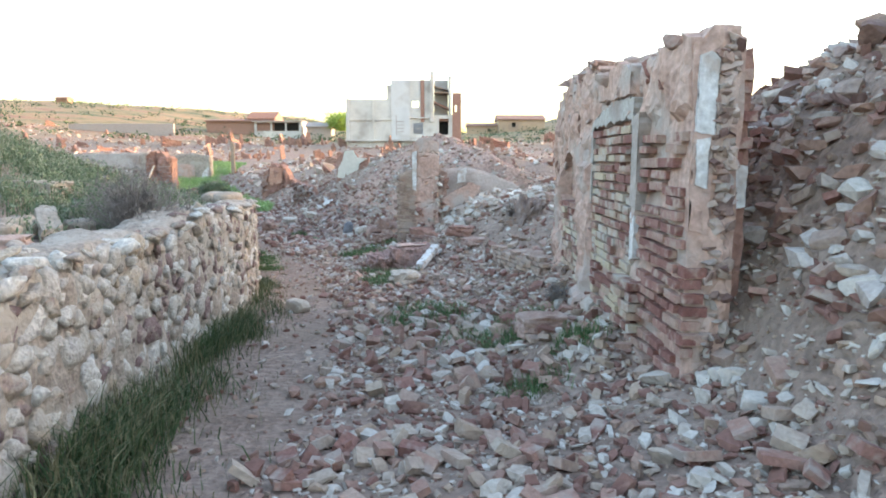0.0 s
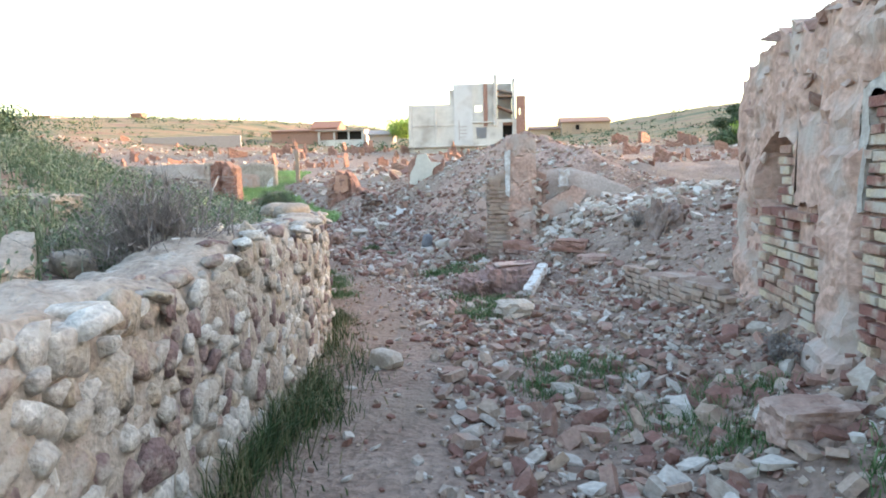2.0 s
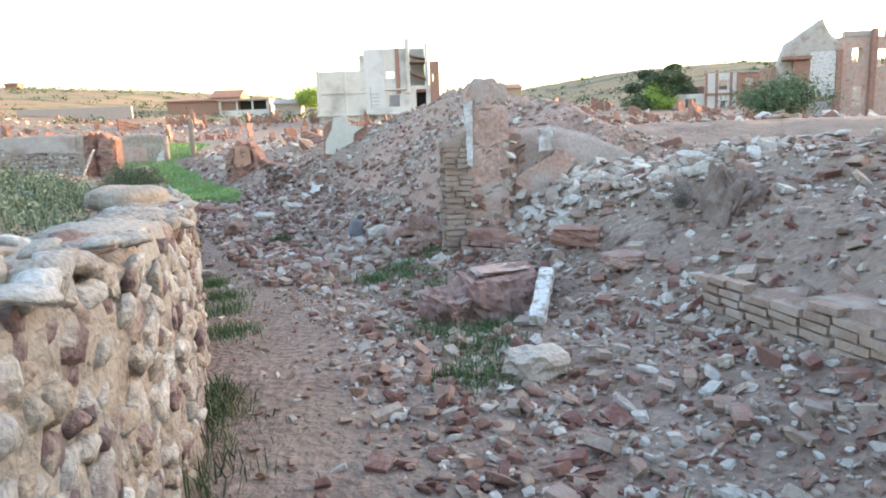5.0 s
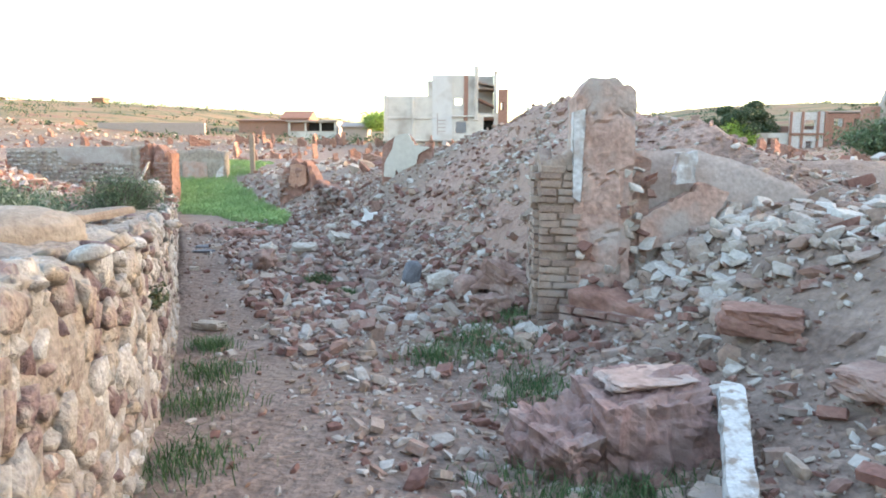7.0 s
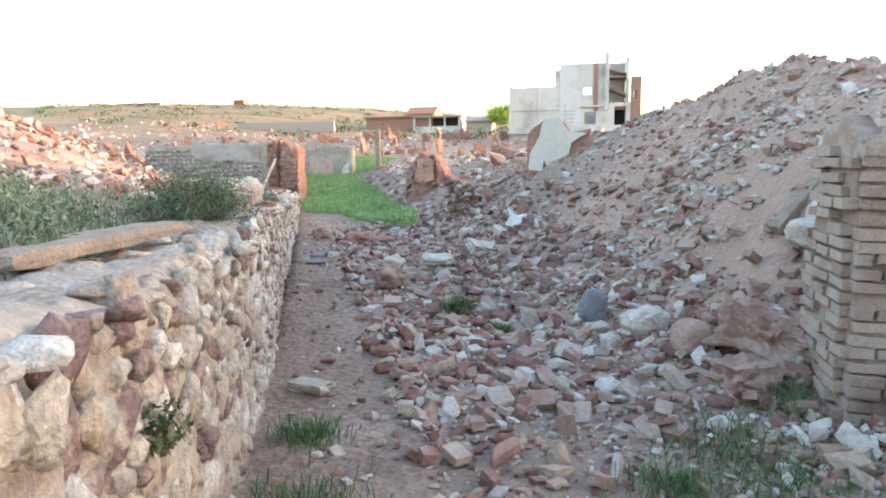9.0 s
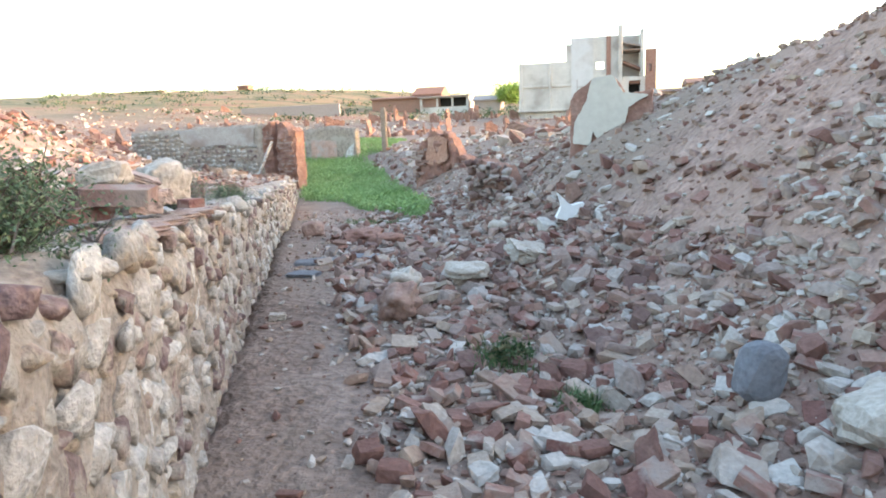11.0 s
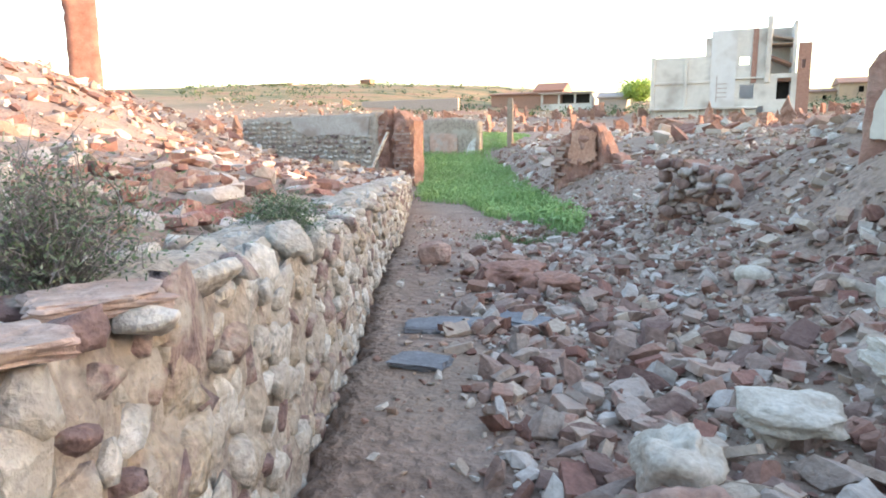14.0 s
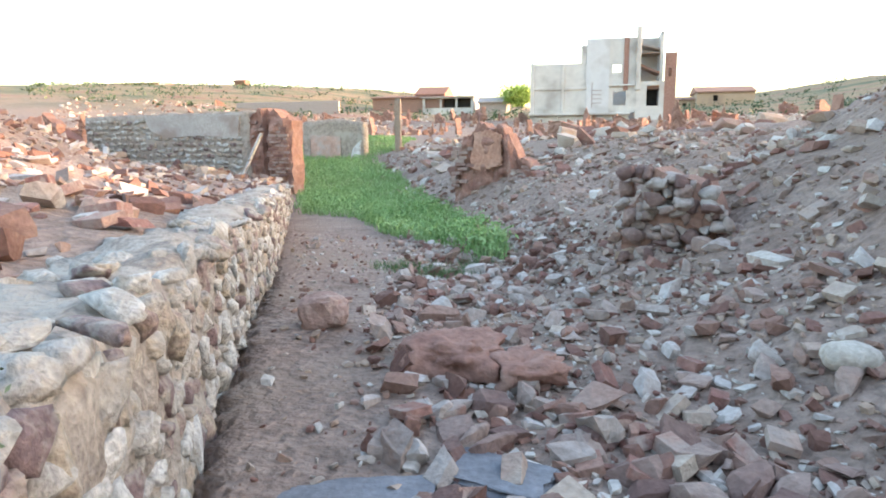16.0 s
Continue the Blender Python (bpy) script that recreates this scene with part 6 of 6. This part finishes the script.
_x = wall_x(_y) + _d
_edge = ease(-0.05, 0.35, np.minimum(_d - _w0, _w1 - _d) + 0.35 * lumps(_x, _y, 2.6, 34))
_m = _rs.rand(60000) < _edge * (0.3 + 0.7 * ease(-0.4, 0.2, lumps(_x, _y, 1.4, 33))) * np.interp(_y, [21.6, 22.5, 24.0, 44], [.3, .6, 1, 1])
_x, _y = _x[_m], _y[_m]
_bt = _rs.rand(9000)
_x = np.concatenate([_x, -12.7 - 5.2 * _bt + _rs.uniform(-1, 1, 9000) * (0.7 + 1.2 * _bt)])
_y = np.concatenate([_y, 38.6 + 16 * _bt])
_v, _f = blades(_x, _y, ground_z(_x, _y) - 0.01, _rs.uniform(0.08, 0.24, len(_x)), _rs.uniform(0.008, 0.018, len(_x)), 0.8, _rs)
tagged(link_mesh("meadow", mesh_from("meadow", _v, _f, MEADOW)), "bright green grass filling the end of the street", "grass", kind="stuff")
_k = _rs.randint(0, len(_x), 26000)
_c = np.stack([_x[_k] + _rs.normal(0, .05, 26000), _y[_k] + _rs.normal(0, .05, 26000), ground_z(_x[_k], _y[_k]) + _rs.uniform(0.03, 0.2, 26000)], 1)
_v, _f = leaves(_c, _rs, 0.03)
tagged(link_mesh("meadow_leaves", mesh_from("meadow_leaves", _v, _f, MEADOW)), "broad-leaved weeds among bright grass", "weeds", kind="stuff")
_v, _f = leaves(HILL_SCRUB, np.random.RandomState(112), 0.3)
tagged(link_mesh("hill_scrub", mesh_from("hill_scrub", _v, _f, LEAF_DARK)), "low dark scrub dotted over the dry hills", "scrub", kind="stuff")
# tall weeds on the terrace
_rs = np.random.RandomState(202)
_n = 60000
_y = _rs.uniform(3.0, 14.5, _n)
_d = -0.5 - 8.5 * _rs.rand(_n) ** 1.3
_x = wall_x(_y) + _d
_m = _rs.rand(_n) < ease(-0.5, 0.3, lumps(_x, _y, 2.1, 35)) * ease(-0.45, -1.0, _d) * np.interp(_y, [3, 5, 9, 12, 14.5], [.5, 1, 1, .7, .2]) * np.where((_y < 5) & (_d > -1.6), 0.25, 1)
_x, _y, _d = _x[_m], _y[_m], _d[_m]
_h = _rs.uniform(0.12, 0.40, len(_x)) * np.interp(-_d, [0.5, 1.2, 9], [.5, .8, 1.1])
_v, _f = blades(_x, _y, ground_z(_x, _y) - 0.02, _h, _rs.uniform(0.004, 0.012, len(_x)), 0.6, _rs)
tagged(link_mesh("terrace_weeds", mesh_from("terrace_weeds", _v, _f, WEED)), "tall grey-green weeds on the raised ground", "weeds", kind="stuff")
_k = _rs.randint(0, len(_x), 70000)
_c = np.stack([_x[_k] + _rs.normal(0, .03, 70000), _y[_k] + _rs.normal(0, .03, 70000), ground_z(_x[_k], _y[_k]) + _h[_k] * _rs.uniform(0.15, 0.95, 70000)], 1)
_v, _f = leaves(_c, _rs, 0.019)
tagged(link_mesh("weed_leaves", mesh_from("weed_leaves", _v, _f, WEED)), "small leaves of the tall weeds", "weeds", kind="stuff")


def stems_mesh(paths, r0, mat, name, parent):
    """Thin four-sided twigs along the paths."""
    v, f = [], []
    for path in paths:
        b = len(v)
        for i, p in enumerate(path):
            r = r0 * (1 - 0.8 * i / (len(path) - 1))
            for k in range(4):
                v.append((p[0] + r * math.cos(k * 1.57), p[1] + r * math.sin(k * 1.57), p[2]))
        for i in range(len(path) - 1):
            for k in range(4):
                a, c = b + i * 4 + k, b + i * 4 + (k + 1) % 4
                f.append((a, c, c + 4, a + 4))
    return link_mesh(name, mesh_from(name, v, f, mat), parent)


def bush(name, label, at, radius, height, leaf_mat, stem_mat, n_leaves, n_stems, leaf=0.02, seed=0, category="bush", stem_r=0.006):
    rs = np.random.RandomState(seed)
    th = thing(name, label, category, at=(at[0], at[1], at[2] if len(at) > 2 else float(ground_z(at[0], at[1])) - 0.03))
    paths, tips = [], []
    for i in range(n_stems):
        a, e = rs.uniform(0, 6.28), rs.uniform(0.15, 1.0)
        r, h = radius * e * rs.uniform(.7, 1.05), height * math.sqrt(max(0.05, 1 - e * e * 0.8)) * rs.uniform(0.75, 1.1)
        p = [(r * t ** 1.2 * math.cos(a) + rs.normal() * 0.03 * radius, r * t ** 1.2 * math.sin(a) + rs.normal() * 0.03 * radius, h * t) for t in (0, 0.35, 0.7, 1.0)]
        paths.append(p)
        for j in range(3):
            q = p[rs.randint(1, 4)]
            t2 = (q[0] + rs.normal() * radius * .2, q[1] + rs.normal() * radius * .2, q[2] + abs(rs.normal()) * height * .15)
            paths.append([q, t2])
            tips.append(t2)
        tips += p[1:]
    stems_mesh(paths, stem_r, stem_mat, "twig_mass", th)
    if n_leaves:
        tips = np.array(tips)
        c = tips[rs.randint(0, len(tips), n_leaves)] + rs.normal(0, 1, (n_leaves, 3)) * radius * np.array((.11, .11, .09))
        c[:, 2] = np.abs(c[:, 2])
        v, f = leaves(c, rs, leaf)
        link_mesh("foliage", mesh_from("foliage", v, f, leaf_mat), th)
    return th


bush("dry_bush", "dry grey leafless bush behind the wall", (-2.3, 4.95), 0.5, 0.5, DRY, DRY, 500, 500, seed=301, leaf=0.012, stem_r=0.0035)
bush("dry_bush", "dead grey twiggy bush at the wall foot", (1.0, 5.75), 0.17, 0.2, DRY, DRY, 400, 60, seed=302, leaf=0.012, stem_r=0.003)
bush("dry_bush", "small dead bush on the bank", (1.05, 10.1), 0.2, 0.3, DRY, DRY, 300, 60, seed=303, leaf=0.012, stem_r=0.003)
bush("green_bush", "round dark green bush behind the wall", (-4.2, 12.15, 0.56), 0.36, 0.32, LEAF, BARK, 20000, 160, seed=304, leaf=0.008)
bush("dry_bush", "sprawling dry bush with green tips by the wall", (-5.08, 14.22, 0.50), 0.30, 0.27, WEED, DRY, 6000, 320, seed=305, leaf=0.006, stem_r=0.0018)
bush("wall_plant", "feathery green plant growing on the wall", (-5.5, 15.5, 0.42), 0.2, 0.18, WEED, DRY, 6000, 120, seed=306, leaf=0.007, stem_r=0.0015)
bush("wall_plant", "small green weed on the wall face", (-2.95, 10.15, 0.3), 0.07, 0.12, GRASS, GRASS, 300, 16, seed=307, leaf=0.014, stem_r=0.002)
bush("green_weed", "leafy green weed between bricks", (-3.13, 14.45), 0.16, 0.13, GRASS, GRASS, 900, 30, seed=308, leaf=0.02, stem_r=0.002)
bush("green_weed", "small green weed in the bricks", (-2.75, 13.85), 0.08, 0.09, GRASS, GRASS, 400, 16, seed=309, leaf=0.016, stem_r=0.002)
bush("hill_bush", "dark bush on the terrace slope", (-9.8, 10.5), 0.9, 0.55, LEAF_DARK, BARK, 5000, 60, seed=310, leaf=0.035)
bush("hill_bush", "dark bush on the weedy slope", (-6.8, 9.5), 0.6, 0.4, LEAF, BARK, 4000, 60, seed=311, leaf=0.03)
bush("far_shrub", "rounded green shrub among the ruins", (18.2, 40.0, 1.3), 2.6, 1.6, LEAF, BARK, 9000, 90, seed=312, leaf=0.09, stem_r=0.03)
bush("far_shrub", "yellow-green shrub below a dark tree", (31.0, 92.0, 2.3), 2.2, 3.0, LEAF_BRIGHT, BARK, 5000, 60, seed=313, leaf=0.18, stem_r=0.05)
bush("far_shrub", "dark shrub below a tree", (28.4, 92.5, 2.3), 1.8, 2.2, LEAF, BARK, 4000, 60, seed=314, leaf=0.18, stem_r=0.05)


def tree(name, label, at, height, crown_r, leaf_mat, seed, n=9000, leaf=0.16, trunk=0.22):
    rs = np.random.RandomState(seed)
    th = thing(name, label, "tree", at=at)
    paths = [[(0, 0, -0.5), (0.1, 0, height * .3), (0.0, .1, height * .6), (0.1, 0, height * .85)]]
    ends = []
    for i in range(13):
        a = rs.uniform(0, 6.28)
        h0 = height * rs.uniform(.12, .6)
        r = crown_r * rs.uniform(.4, 1.0)
        e = (r * math.cos(a), r * math.sin(a), min(height * .95, h0 + height * rs.uniform(.1, .45)))
        paths.append([(0.05, 0.03, h0), (e[0] * .5, e[1] * .5, h0 + (e[2] - h0) * .6), e])
        ends.append(e)
    v, f = [], []
    stems_mesh(paths[:1], trunk, BARK, "trunk", th)
    for p in paths[1:]:
        stems_mesh([p], trunk * .4, BARK, "limb", th)
    ends = np.array(ends)
    k = rs.randint(0, len(ends), n)
    q = rs.normal(size=(n, 3))
    q *= (rs.rand(n) ** 0.4 / np.linalg.norm(q, axis=1))[:, None]
    c = ends[k] + q * crown_r * np.array((.38, .38, .22)) * rs.uniform(.7, 1.2, (len(ends), 1))[k]
    vv, ff = leaves(c, rs, leaf)
    link_mesh("crown", mesh_from("crown", vv, ff, leaf_mat), th)
    return th


tree("dark_tree", "broad dark green tree above the ruins", (32.3, 95.0, 2.2), 7.2, 4.0, LEAF_DARK, 401, n=14000)
bush("bright_shrub", "low rounded yellow-green shrub lit by the sun", (-19.2, 128, 6.5), 3.4, 2.7, LEAF_BRIGHT, BARK, 7000, 90, leaf=0.2, seed=402, stem_r=0.05)
